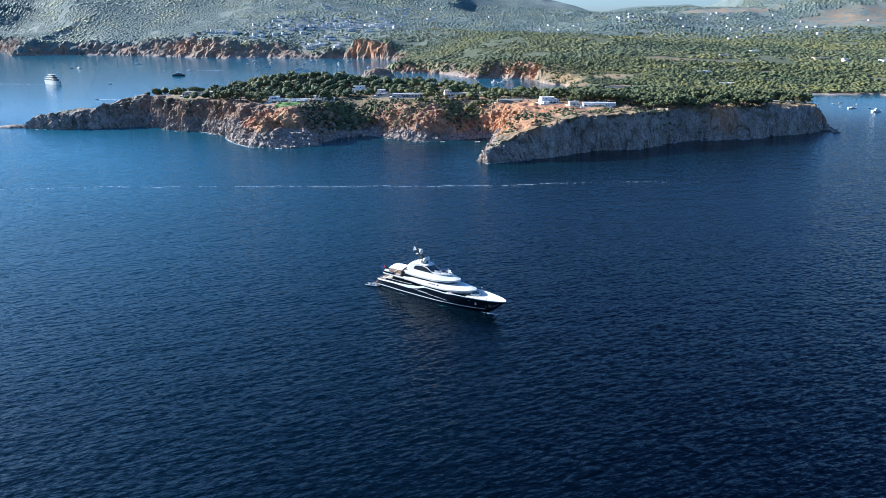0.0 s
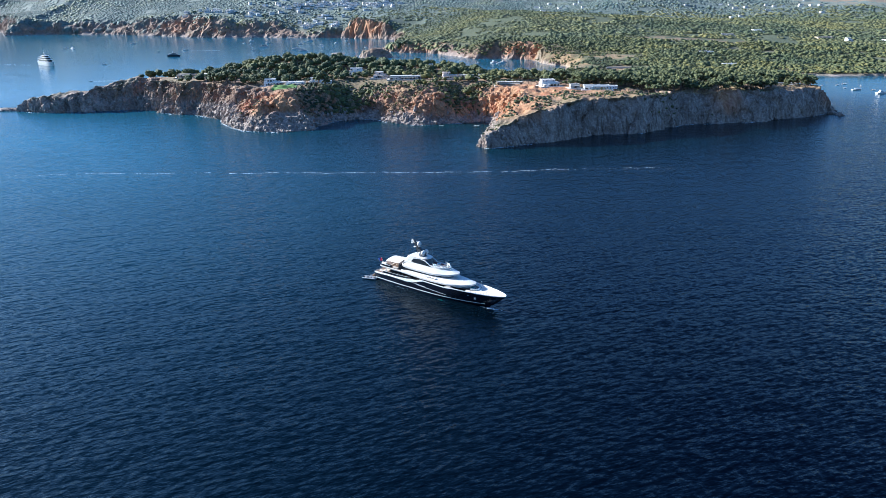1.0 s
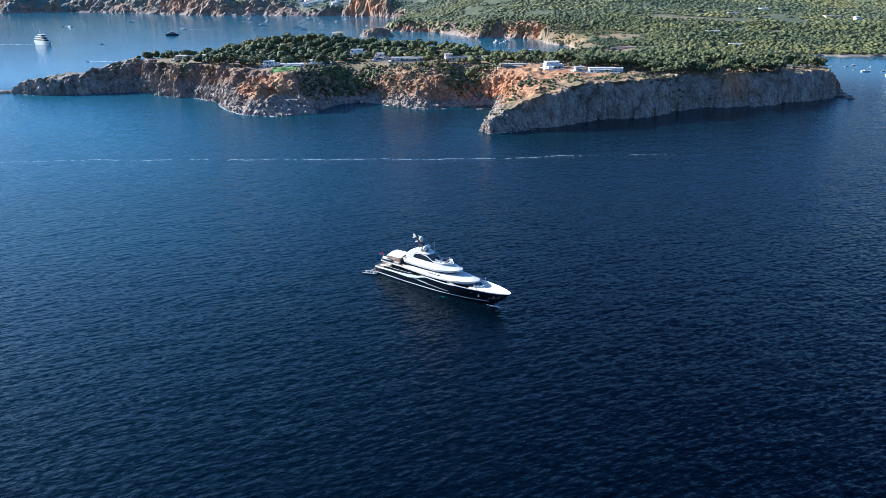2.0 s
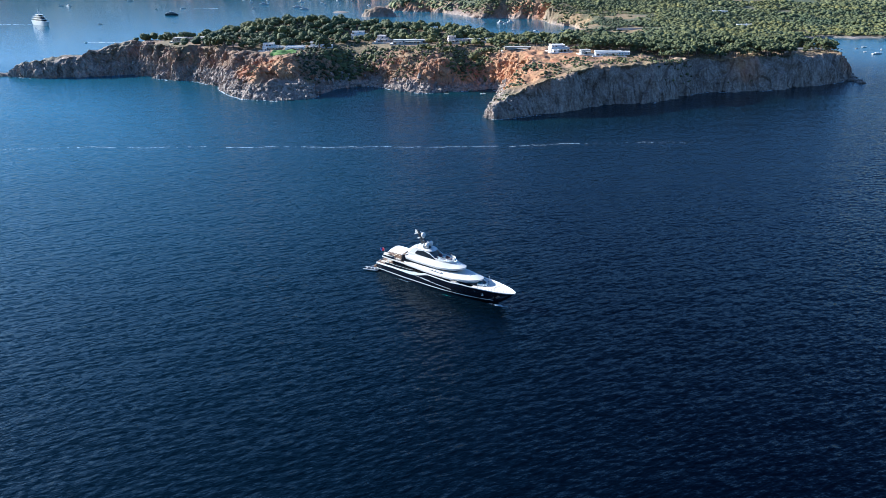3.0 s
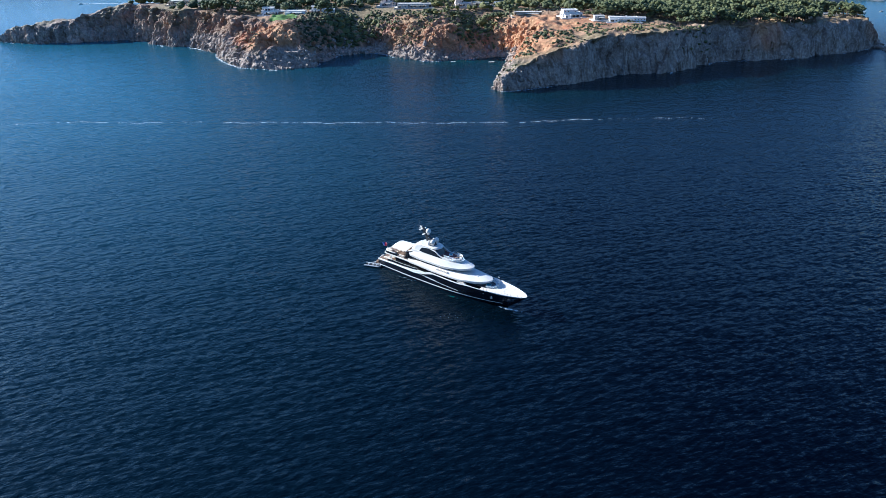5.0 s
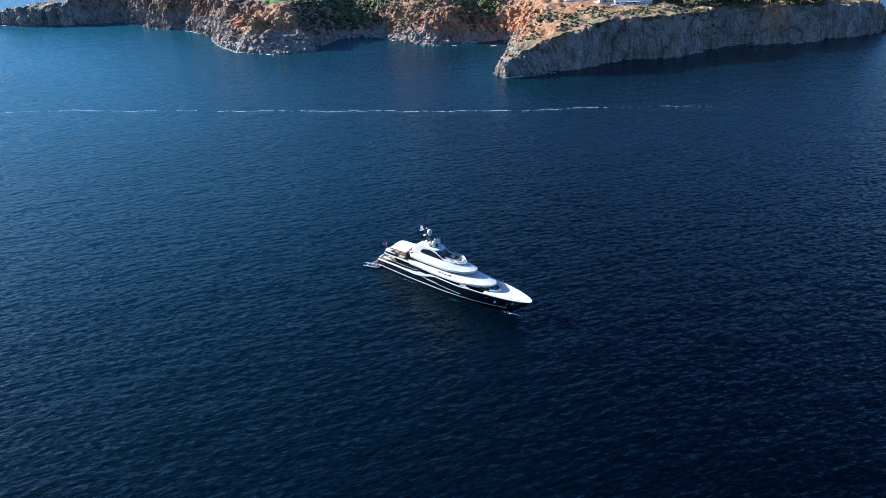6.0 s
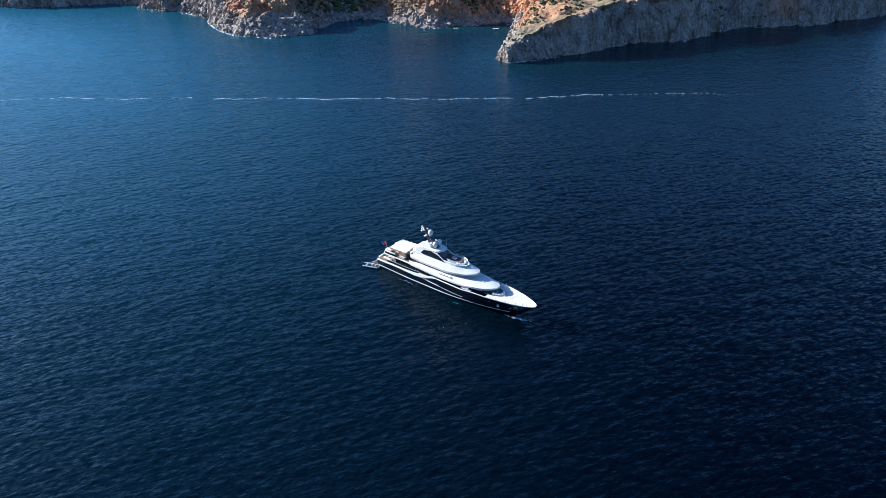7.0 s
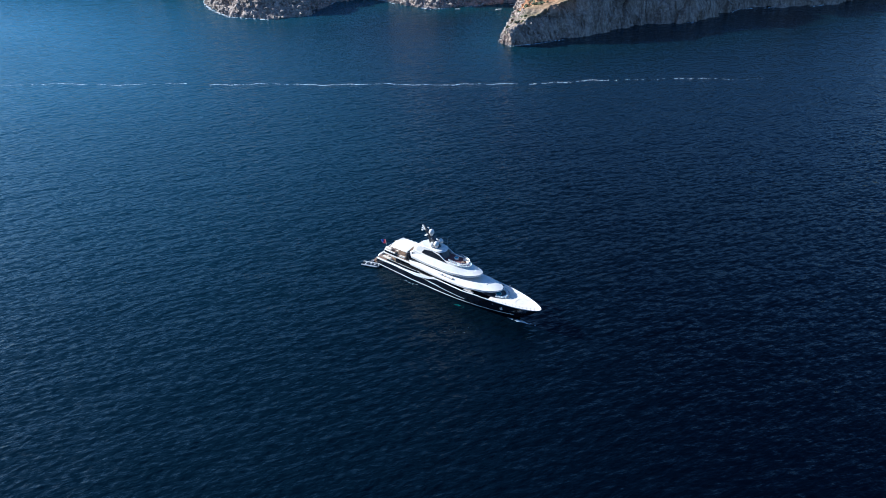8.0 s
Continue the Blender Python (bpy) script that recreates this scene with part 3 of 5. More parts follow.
FOAM = simple("sea_foam", (0.78, 0.82, 0.84), 0.9, 0.0, 2.0, 0.15)

YACHT = pose(-33.2, 381.1, 0, 0, 0, math.degrees(math.atan2(-49.4, 65.7)))
SHEER = [(-3, 4.0), (0, 4.5), (12, 5.0), (22, 5.3), (28, 6.1), (34, 7.4), (48, 7.2), (56, 7.8), (70, 8.0), (90, 8.1)]


def sheer(s):
    return lerp_table(SHEER, s)


def hull_half(s, z):
    """Half-breadth of the hull at a station and height."""
    end = 72.5 + 9.7 * max(0.0, min(1.0, z / 8.1)) ** 0.85
    wide = 7.0 + 0.03 * z
    q = max(0.0, (s - (end - 42)) / 42)
    stern = 0.89 + 0.11 * min(1.0, max(0.0, s / 18))
    return wide * stern * max(0.0, 1 - q ** (2.9 - 0.09 * (8 - z))) ** (0.66 + 0.045 * (8 - z))


def hull_ring(lo, hi, n=44, out=0.0):
    """Outline of the hull at a share of the height between two edges given by functions of s."""
    pts = []
    for k in range(n + 1):
        u = k / n
        s = -1.0 + 83.2 * u
        z = lo + hi * (sheer(min(s, 82)) - 0.45 - lo) if hi else lo
        end = 72.5 + 9.7 * max(0.0, min(1.0, z / 8.1)) ** 0.85
        s = -1.0 + (end + 1.0) * math.sin(0.5 * math.pi * u) ** 0.95
        z = lo + hi * (sheer(s) - 0.45 - lo) if hi else lo
        h = hull_half(s, z) + out if k < n else 0.0
        pts.append((s + (out if k == n else 0), h, z))
    return [Vector((s, -h, z)) for s, h, z in pts] + [Vector((s, h, z)) for s, h, z in pts[-2::-1]]


def side_strip(name, s0, s1, z0, z1, tall, mat, parent, label="", out=0.05, n=24, both=True, wide=None):
    """A narrow band that follows the hull's side, z running from z0 to z1."""
    for side in (-1, 1) if both else (-1,):
        rings = []
        for k in range(n + 1):
            s = s0 + (s1 - s0) * k / n
            z = z0(s) if callable(z0) else z0 + (z1 - z0) * k / n
            t = tall(s) if callable(tall) else tall
            f = wide or hull_half
            a, b = f(s, z), f(s, z + t)
            rings.append([Vector((s, side * (a - 0.1), z)), Vector((s, side * (a + out), z)), Vector((s, side * (b + out), z + t)), Vector((s, side * (b - 0.1), z + t))])
        part(name, loft(rings), mat, parent, label)


def build_yacht():
    y = thing("motor_yacht", YACHT, "large motor yacht at anchor with a navy hull and white decks", "yacht")
    hull = part("hull", loft([hull_ring(-1.5, 0), hull_ring(0.0, 0)] + [hull_ring(0.0, k / 8) for k in range(1, 9)], True, False), NAVY, y, "glossy navy hull", True)
    # closes the hull under the decks
    part("main_deck", loft([[Vector((p.x, p.y * 0.95, z)) for p in hull_ring(3.8, 0)] for z in (4.25, 4.45)]), TEAK, y, "teak laid main deck")
    side_strip("boot_stripe", -0.5, 70.5, 0.95, 1.35, 0.34, WHITE, hull, "white stripe above the waterline", 0.04, 60)
    side_strip("styling_line", 21, 36, 4.75, 3.9, 0.15, WHITE, hull, "thin white line", 0.05)
    side_strip("styling_line", 30, 49, 4.0, 2.75, 0.15, WHITE, hull, "thin white line", 0.05)
    side_strip("cap_rail", -1.0, 34, lambda s: sheer(s) - 0.75 - 0.5 * math.exp(-((s - 24) / 6) ** 2), 0, lambda s: 0.85 + 0.8 * math.exp(-((s - 24) / 6) ** 2), WHITE, y, "white bulwark sweeping up in a wave", 0.06, 50)
    side_strip("cap_rail", 34, 81.6, lambda s: sheer(s) - 0.5, 0, 0.46, WHITE, y, "white bulwark cap", 0.05, 60)
    side_strip("bulwark_glass", 5.5, 25, lambda s: sheer(s) + 0.1, 0, 1.25, TINTED, y, "dark glass bulwark above the aft deck", -0.12, 30)
    side_strip("glass_cap", 5.5, 25, lambda s: sheer(s) + 1.36, 0, 0.14, WHITE, y, "thin white rail on the glass bulwark", -0.08, 30)
    # stern seating
    part("sun_pad", box(3.4, 4.6, 0.55, 4.4, 0, 4.47, 0.15), CREAM, y, "cream stern sun pad")
    for side in (-1, 1):
        part("stern_sofa", box(4.6, 1.1, 0.8, 3.6, side * 4.3, 4.47, 0.18), CREAM, y, "cream stern sofa")
        part("stern_chest", box(1.2, 0.8, 0.9, 0.6, side * 3.3, 4.47, 0.1), DARK, y, "dark stern chest")
        part("stern_post", rod((7.2, side * 5.4, 4.47), (7.2, side * 5.6, 8.0), 0.16, 0.14), WHITE, y, "white roof post")
        part("upper_sofa", box(3.4, 1.3, 0.8, 4.0, side * 3.2, 8.92, 0.18), CREAM, y, "cream upper deck sofa")
        part("planter", box(0.8, 0.8, 1.1, 9.6, side * 4.4, 8.92, 0.1), DARK, y, "dark planter")
    part("upper_bar", box(1.1, 3.4, 1.1, 15.4, 0, 8.92, 0.08), DARK, y, "dark upper deck bar")
    # hull portholes
    for s in (12, 14.4, 16.8, 19.2, 38, 41, 44, 52, 55, 58):
        for side in (-1, 1):
            h = hull_half(s, 2.5)
            part("porthole", box(0.9, 0.08, 0.38, s, side * (h - 0.005), 2.3, 0.03), TINTED, hull, "dark porthole")
    # anchor pockets
    for side in (-1, 1):
        h = hull_half(66.2, 4.6)
        part("anchor_pocket", box(1.5, 0.5, 1.5, 66.2, side * (h - 0.12), 3.9, 0.1, side * -24), DARK, hull, "dark anchor recess")
        a = box(0.45, 0.35, 1.25, 66.4, side * (h + 0.16), 4.0, 0.08, side * -24)
        box(0.95, 0.3, 0.35, 66.4, side * (h + 0.18), 4.0, 0.06, side * -24, bm=a)
        part("anchor", a, GELCOAT, hull, "white painted anchor")
        part("fairlead", box(0.7, 0.25, 0.4, 62.6, side * (hull_half(62.6, 5.6) + 0.02), 5.4, 0.06, side * -20), STEEL, hull, "steel fairlead")
    # bathing platform and stern
    plat = plan_ring(-5.2, 0.5, 5.2, 0.55, 0.3, 2, 1.5)
    part("bathing_platform", loft([[p + Vector((0, 0, -0.35)) for p in plat], plat]), TEAK, y, "teak bathing platform")
    tr = [[Vector((-1.0 + 0.9 * k - 1.2 * (1 - k), sgn * 5.3, 0.5 + 3.9 * k)) for sgn in (-1, -0.5, 0, 0.5, 1)] for k in (0, 0.4, 0.8, 1)]
    part("transom", loft([r + [p + Vector((0.9, 0, 0)) for p in r[::-1]] for r in tr]), GELCOAT, y, "white raked transom")
    for side in (-1, 1):
        st = bmesh.new()
        for k in range(9):
            box(0.5, 1.2, 0.42, -3.4 + 0.42 * k, side * 4.5, 0.55 + 0.40 * k, 0.03, bm=st)
        part("stern_stair", st, TEAK, y, "teak stern steps")
    # main deck house
    for name, s0, s1, w, z0, z1, nose, mat, label in (("main_saloon", 11, 60.5, 5.15, 4.4, 8.3, 16, GELCOAT, "white main deck house"),
                                                       ("saloon_glass", 9.5, 61.2, 5.2, 5.2, 7.4, 16, TINTED, "dark band of saloon windows"),
                                                       ("upper_saloon", 15.5, 49.0, 4.75, 8.0, 11.6, 14, TINTED, "dark band of upper deck windows"),
                                                       ("sky_lounge", 19, 46.0, 4.15, 11.0, 14.6, 12, GELCOAT, "white sky lounge")):
        part(name, loft([plan_ring(s0, s1 + 0.6, w, z0, nose), plan_ring(s0 + 0.2, s1, w - 0.1, z1, nose)]), mat, y, label)
    # mullions on the glass
    for k in range(13):
        for side in (-1, 1):
            part("mullion", box(0.16, 0.1, 2.1, 12.5 + 3.0 * k, side * (5.19 - (0.0 if k < 11 else 0.25)), 5.25, 0.02), DARK, y, "dark window post")
    for k in range(9):
        for side in (-1, 1):
            part("mullion", box(0.16, 0.1, 2.0, 17 + 3.1 * k, side * 4.74, 9.2, 0.02), DARK, y, "dark window post")

    # lower wide roof with sloped sides
    def eave(s):
        return lerp_table([(0, 7.6), (8, 7.7), (14, 8.6), (22, 8.2), (34, 7.75), (48, 7.9), (55, 8.6), (64, 9.6)], s)

    part("upper_deck_roof", loft([plan_ring(16.4, 63.0, 5.6, lambda s: eave(s) - 0.1, 24, 2.2, 2.5), plan_ring(16.0, 63.4, 6.7, eave, 24, 2.2, 2.5), plan_ring(16.0, 63.4, 6.75, lambda s: eave(s) + 0.75, 24, 2.2, 2.5),
                                  plan_ring(16.5, 62.9, 6.45, lambda s: min(10.9, eave(s) + 0.85), 24, 2.2, 2.5), plan_ring(19, 59.5, 4.9, lambda s: lerp_table([(0, 8.7), (14, 8.7), (26, 9.9), (46, 10.5), (60, 11.0)], s), 22, 2.2)], True, True), GELCOAT, y, "broad white sloping roof", True)
    part("aft_roof_edge", loft([plan_ring(2.0, 22, 5.7, 8.0, 0.5, 2, 2.0), plan_ring(1.7, 22, 6.2, 8.3, 0.5, 2, 2.0), plan_ring(1.7, 22, 6.2, 8.7, 0.5, 2, 2.0), plan_ring(2.0, 22, 5.9, 8.82, 0.5, 2, 2.0)]), GELCOAT, y, "white rounded edge of the upper aft deck", True)
    part("upper_aft_deck", loft([plan_ring(2.2, 22, 5.75, 8.6, 0.5, 2, 2.0), plan_ring(2.2, 22, 5.75, 8.9, 0.5, 2, 2.0)]), TEAK, y, "teak upper aft deck")
    part("aft_ceiling", loft([plan_ring(2.6, 20, 5.4, 7.7, 0.5, 2, 2.0), plan_ring(2.6, 20, 5.4, 7.98, 0.5, 2, 2.0)]), TEAK, y, "wooden ceiling over the main aft deck")

    def eave2(s):
        return lerp_table([(0, 10.2), (12, 10.4), (18, 11.6), (26, 11.1), (38, 11.2), (46, 11.7), (54, 12.7)], s)

    part("sun_deck_roof", loft([plan_ring(17.0, 52.6, 4.6, lambda s: eave2(s) - 0.1, 17, 2.2, 2.0), plan_ring(16.6, 52.9, 5.7, eave2, 17, 2.2, 2.0), plan_ring(16.6, 53.0, 5.75, lambda s: eave2(s) + 0.95, 17, 2.2, 2.0),
                                plan_ring(17.1, 52.6, 5.45, lambda s: min(14.1, eave2(s) + 1.05), 17, 2.2, 2.0), plan_ring(20, 48.5, 4.35, lambda s: lerp_table([(0, 12.0), (20, 13.4), (26, 14.2), (49, 14.6)], s), 14, 2.2)], True, True), GELCOAT, y, "white sun deck with a rounded brow", True)
    # side wings with their black glass, and the hardtop
    for side in (-1, 1):
        wing = [Vector((s, 0, z)) for s, z in ((19.5, 12.4), (21.0, 16.6), (23.2, 17.8), (28, 17.9), (33, 17.2), (38.6, 14.2), (39.6, 13.4))]
        part("side_wing", loft([[Vector((p.x, side * (4.15 - 0.16 * (p.z - 12)), p.z)) for p in wing], [Vector((p.x, side * (3.75 - 0.16 * (p.z - 12)), p.z)) for p in wing]]), GELCOAT, y, "white swept side wing")
        pane = [Vector((s, 0, z)) for s, z in ((23.6, 14.9), (25.0, 16.7), (29.0, 17.4), (33.0, 16.7), (38.4, 14.25), (37.0, 13.8), (30, 14.0))]
        part("wing_window", loft([[Vector((p.x, side * (4.20 - 0.16 * (p.z - 12)), p.z)) for p in pane], [Vector((p.x, side * (4.10 - 0.16 * (p.z - 12)), p.z)) for p in pane]]), TINTED, y, "black curved side window")
    part("hardtop", loft([plan_ring(22.5, 34.2, 3.1, 17.6, 3.4, 2.2, 2.0), plan_ring(22.2, 34.6, 3.45, 17.9, 3.4, 2.2, 2.0), plan_ring(22.6, 34.0, 3.1, 18.35, 3.4, 2.2, 2.0)]), GELCOAT, y, "white hardtop roof", True)
    part("funnel", loft([plan_ring(17.5, 26.5, 3.2, 13.6, 3, 2.2, 2.5), plan_ring(18.6, 26, 2.9, 15.6, 3, 2.2, 2.0), plan_ring(20.6, 25.5, 2.3, 17.4, 2, 2.2, 1.5)]), GELCOAT, y, "white funnel casing", True)
    # sun deck well
    part("sun_deck_well", loft([plan_ring(33, 46.6, 3.1, 14.96, 6, 2.2), plan_ring(33, 46.6, 3.1, 15.02, 6, 2.2)]), REDDISH, y, "maroon sun deck floor")
    outer, inner = plan_ring(33.5, 47.4, 3.6, 14.7, 7, 2.2), plan_ring(33.5, 47.0, 3.25, 14.7, 7, 2.2)
    up = Vector((0, 0, 0.75))
    rings = [[a, a + up, b + up, b] for a, b in zip(outer, inner)]
    part("coaming", loft(rings, True, True), GELCOAT, y, "white coaming round the sun deck")
    rings = [[a + up, a + up + Vector((-0.9, -0.12 * a.y, 1.3)), b + up + Vector((-0.9, -0.12 * b.y, 1.3)), b + up] for a, b in zip(outer[6:-6], [p * 0.004 + q * 0.996 for p, q in zip(inner[6:-6], outer[6:-6])])]
    part("wind_screen", loft(rings), GLASS, y, "curved clear wind screen").visible_shadow = False
    for k in range(11):
        a = radians(-110 + 22 * k)
        part("sofa_cushion", box(0.95, 0.86, 0.55, 43.2 + 2.05 * math.cos(a), 2.05 * math.sin(a), 15.02, 0.1, math.degrees(a)), CREAM, y, "cream cushion of the curved sofa", True)
    part("sofa_table", rod((43.2, 0, 15.02), (43.2, 0, 15.6), 0.75, 0.75, 16), TEAK, y, "round teak table")
    part("jacuzzi", rod((38.9, 1.2, 15.0), (38.9, 1.2, 15.6), 0.95, 0.95, 20), GELCOAT, y, "white round tub")
    part("tub_water", rod((38.9, 1.2, 15.5), (38.9, 1.2, 15.63), 0.7, 0.7, 20), POOL, y)
    # mast
    mast = part("mast", loft([[Vector((x + dx * k, sy * k2, z)) for dx, sy in ((-0.9, -0.45), (0.9, -0.4), (0.9, 0.4), (-0.9, 0.45))] for x, z, k, k2 in ((29.0, 17.9, 2.6, 2.4), (26.6, 21.4, 1.7, 1.6), (24.2, 24.3, 1.1, 1.2), (22.4, 26.4, 0.7, 0.8))]), DARK, y, "raked dark mast")
    part("mast_cap", loft([[Vector((x + dx * k, sy * k, z)) for dx, sy in ((-0.7, -0.5), (0.7, -0.5), (0.7, 0.5), (-0.7, 0.5))] for x, z, k in ((23.0, 24.6, 1.0), (22.0, 26.3, 0.8))]), GELCOAT, mast, "white mast head")
    for x, yy, z, r in ((26.6, -0.2, 24.6, 1.2), (30.2, -1.5, 20.4, 1.15), (30.2, 1.5, 20.4, 1.15), (22.6, -1.3, 25.6, 0.42), (23.6, 1.5, 24.6, 0.5), (28.2, 1.9, 19.4, 0.8), (28.2, -1.9, 19.4, 0.8)):
        dome = ball(r, x, yy, z, 1.08, None, 16)
        rod((x, yy, z - r - 0.5), (x, yy, z - 0.5 * r), 0.5 * r, 0.75 * r, 12, dome)
        part("radome", dome, GELCOAT, mast, "white satellite dome", True)
    for x, z, w in ((27.6, 20.0, 5.0), (24.6, 22.8, 4.4), (22.6, 24.6, 3.6)):
        part("spreader", box(1.0, w, 0.22, x, 0, z, 0.06), GELCOAT, mast, "white mast arm")
    part("radar_scanner", box(0.35, 2.6, 0.28, 26.6, 0, 21.6, 0.08, 25), GELCOAT, mast, "white radar bar")
    part("mast_pole", rod((21.4, 0, 26.2), (20.6, 0, 29.4), 0.07, 0.03), DARK, mast, "thin mast pole")
    for x, yy, z, h in ((33.2, 2.6, 18.3, 5.0), (25.0, -3.0, 17.9, 3.0), (24.0, 2.2, 18.2, 2.6)):
        part("antenna", rod((x, yy, z), (x, yy, z + h), 0.05, 0.02, 6), GELCOAT, y, "white whip antenna")
    # solid dark block in place of the shade inside the opening
    part("cabin_shade_block", loft([plan_ring(33.2, 35.4, 2.6, 15.1, 1.0, 2), plan_ring(32.8, 34.2, 2.5, 17.5, 1.0, 2)]), DARK, y, "dark block standing for the shaded opening under the hardtop")
    part("covered_boat", loft([plan_ring(-5.0, -1.2, 2.2, 0.56, 1.2, 2, 1.0), plan_ring(-4.8, -1.5, 2.0, 1.7, 1.0, 2, 1.0), plan_ring(-4.3, -2.1, 1.4, 2.4, 0.8, 2, 0.6)]), GELCOAT, y, "white covered boat on the platform", True)
    for side in (-1, 1):
        crane = rod((16.0, side * 5.2, 8.8), (16.4, side * 5.0, 12.6), 0.26, 0.2)
        rod((16.4, side * 5.0, 12.5), (20.6, side * 4.6, 13.9), 0.2, 0.12, 8, crane)
        part("deck_crane", crane, DARK, y, "dark folded deck crane")
        part("deck_locker", box(2.2, 1.0, 0.9, 19.6, side * 3.9, 12.3, 0.1), DARK, y, "dark deck locker")
        part("side_sofa", box(5.6, 1.0, 0.75, 6.4, side * 5.2, 8.92, 0.15), CANVAS, y, "white side sofa")
        part("aft_glass", box(7.5, 0.08, 1.0, 7.5, side * 6.0, 8.92, 0.02), TINTED, y, "dark glass bulwark")
        part("deck_seat", box(3.2, 0.9, 0.7, 13.4, side * 4.9, 8.9, 0.12), CREAM, y, "cream deck bench")
        part("bar_stool", rod((14.2, side * 1.3, 8.9), (14.2, side * 1.3, 9.75), 0.2, 0.26, 10), CREAM, y, "cream bar stool")
        part("aft_door", box(0.12, 2.2, 2.3, 15.44, side * 1.2, 8.92, 0.02), TINTED, y, "dark sliding glass door")
        # life rafts on their cradles, and the recess behind them
        for k in range(4):
            s0 = 35.4 + 1.75 * k
            can = rod((s0, side * 5.75, 9.75), (s0 + 1.35, side * 5.75, 9.75), 0.36, 0.36, 12)
            box(1.0, 0.5, 0.9, s0 + 0.67, side * 5.75, 8.7, 0.05, bm=can)
            part("life_raft", can, CREAM if k % 2 else GELCOAT, y, "round life raft canister on its cradle", True)
        part("raft_rail", rod((34.6, side * 6.15, 9.75), (42.6, side * 6.15, 9.7), 0.05, None, 6), STEEL, y, "steel rail beside the life rafts")
        part("wing_seat", box(2.6, 0.7, 0.55, 50.4, side * 5.7, 7.15, 0.1), CREAM, y, "cream seat on the side balcony")
        part("roof_hatch", box(1.0, 1.0, 0.12, 56.5, side * 1.6, 10.9, 0.04), GELCOAT, y, "white roof hatch")
    # aft awning on poles
    cloth = []
    for k in range(9):
        s = 6.2 + 1.2 * k
        cloth.append([Vector((s, 4.7 * v, 11.9 + 0.7 * (1 - v * v) + 0.06 * k + 0.18 * math.sin(3.1 * k + 2 * v))) for v in (-1, -0.75, -0.5, -0.25, 0, 0.25, 0.5, 0.75, 1)])
    part("awning", loft([r + [p + Vector((0, 0, -0.07)) for p in r[::-1]] for r in cloth]), CANVAS, y, "white cloth awning", True)
    for s in (6.6, 10.8, 15):
        for side in (-1, 1):
            part("awning_pole", rod((s, side * 4.4, 8.85), (s, side * 4.4, 12.1), 0.07, 0.06), STEEL, y)
    # aft rails, stanchion by stanchion
    for z, s0, s1, w, n in ((8.9, 6.8, 15, 5.6, 7), (4.5, 0.0, 6.0, 5.5, 5)):
        for side in (-1, 1):
            for k in range(n):
                s = s0 + (s1 - s0) * k / (n - 1)
                part("stanchion", rod((s, side * w, z), (s, side * w, z + 1.0), 0.035, None, 6), STEEL, y)
            part("hand_rail", rod((s0, side * w, z + 1.0), (s1, side * w, z + 1.0), 0.05, None, 6), STEEL, y)
    # foredeck
    fore = [[Vector((p.x, p.y * k, p.z + dz)) for p in plan_ring(60.5, 81.6, 6.6, lambda s: sheer(s) - 0.32, 21.1, 2.3, 0, 0.66)] for k, dz in ((0.99, -0.3), (0.99, 0.0))]
    for r in fore:
        for p in r:
            p.y = math.copysign(max(0.0, min(abs(p.y), hull_half(p.x, p.z) - 0.05)), p.y)
    part("foredeck", loft(fore), SANDY, y, "white foredeck")
    ringm = bmesh.new()
    a, b = ([ringm.verts.new((73.4 + r * math.cos(k * math.pi / 24), r * math.sin(k * math.pi / 24), 7.705)) for k in range(48)] for r in (2.75, 3.05))
    for k in range(48):
        ringm.faces.new((a[k], b[k], b[(k + 1) % 48], a[(k + 1) % 48]))
    part("helipad_ring", ringm, FAINT, y, "pale beige landing circle")
    mark = box(2.6, 0.24, 0.012, 73.4, -0.9, 7.692)
    box(2.6, 0.24, 0.012, 73.4, 0.9, 7.692, bm=mark)
    box(0.24, 1.5, 0.012, 73.4, 0.0, 7.692, bm=mark)
    part("landing_mark", mark, FAINT, y, "faint beige landing letter H")
    for k in range(13):
        for side in (-1, 1):
            s = 63 + 1.42 * k
            h = hull_half(s, sheer(s)) - 0.12
            if h > 0.3:
                part("stanchion", rod((s, side * h, sheer(s) - 0.1), (s, side * h, sheer(s) + 1.0), 0.05, None, 6), DARK, y, "dark rail post")
    part("jack_staff", rod((64.8, 3.6, 7.6), (64.8, 3.6, 10.6), 0.06, 0.04, 6), GELCOAT, y, "white staff")
    part("staff_lamp", ball(0.22, 64.8, 3.6, 10.7), GELCOAT, y)
    # fore lounge in front of the wheelhouse
    part("fore_lounge", loft([plan_ring(57, 66.4, 4.3, 7.70, 8, 2.0), plan_ring(57, 66.4, 4.3, 7.78, 8, 2.0)]), DARK, y, "dark fore lounge floor")
    part("plunge_pool", rod((62.2, -0.8, 7.78), (62.2, -0.8, 8.05), 1.25, 1.25, 20), GELCOAT, y, "round plunge pool")
    part("pool_surface", rod((62.2, -0.8, 7.9), (62.2, -0.8, 8.07), 1.05, 1.05, 20), POOL, y)
    for k in range(9):
        a = radians(-80 + 20 * k)
        part("fore_cushion", box(0.9, 1.15, 0.5, 62.2 + 3.4 * math.cos(a), 2.9 * math.sin(a), 7.78, 0.1, math.degrees(a)), GELCOAT, y, "white cushion of the fore sofa", True)
    scr = [p for p in plan_ring(58.5, 67.0, 4.0, 7.7, 8, 2.0)][8:-8]
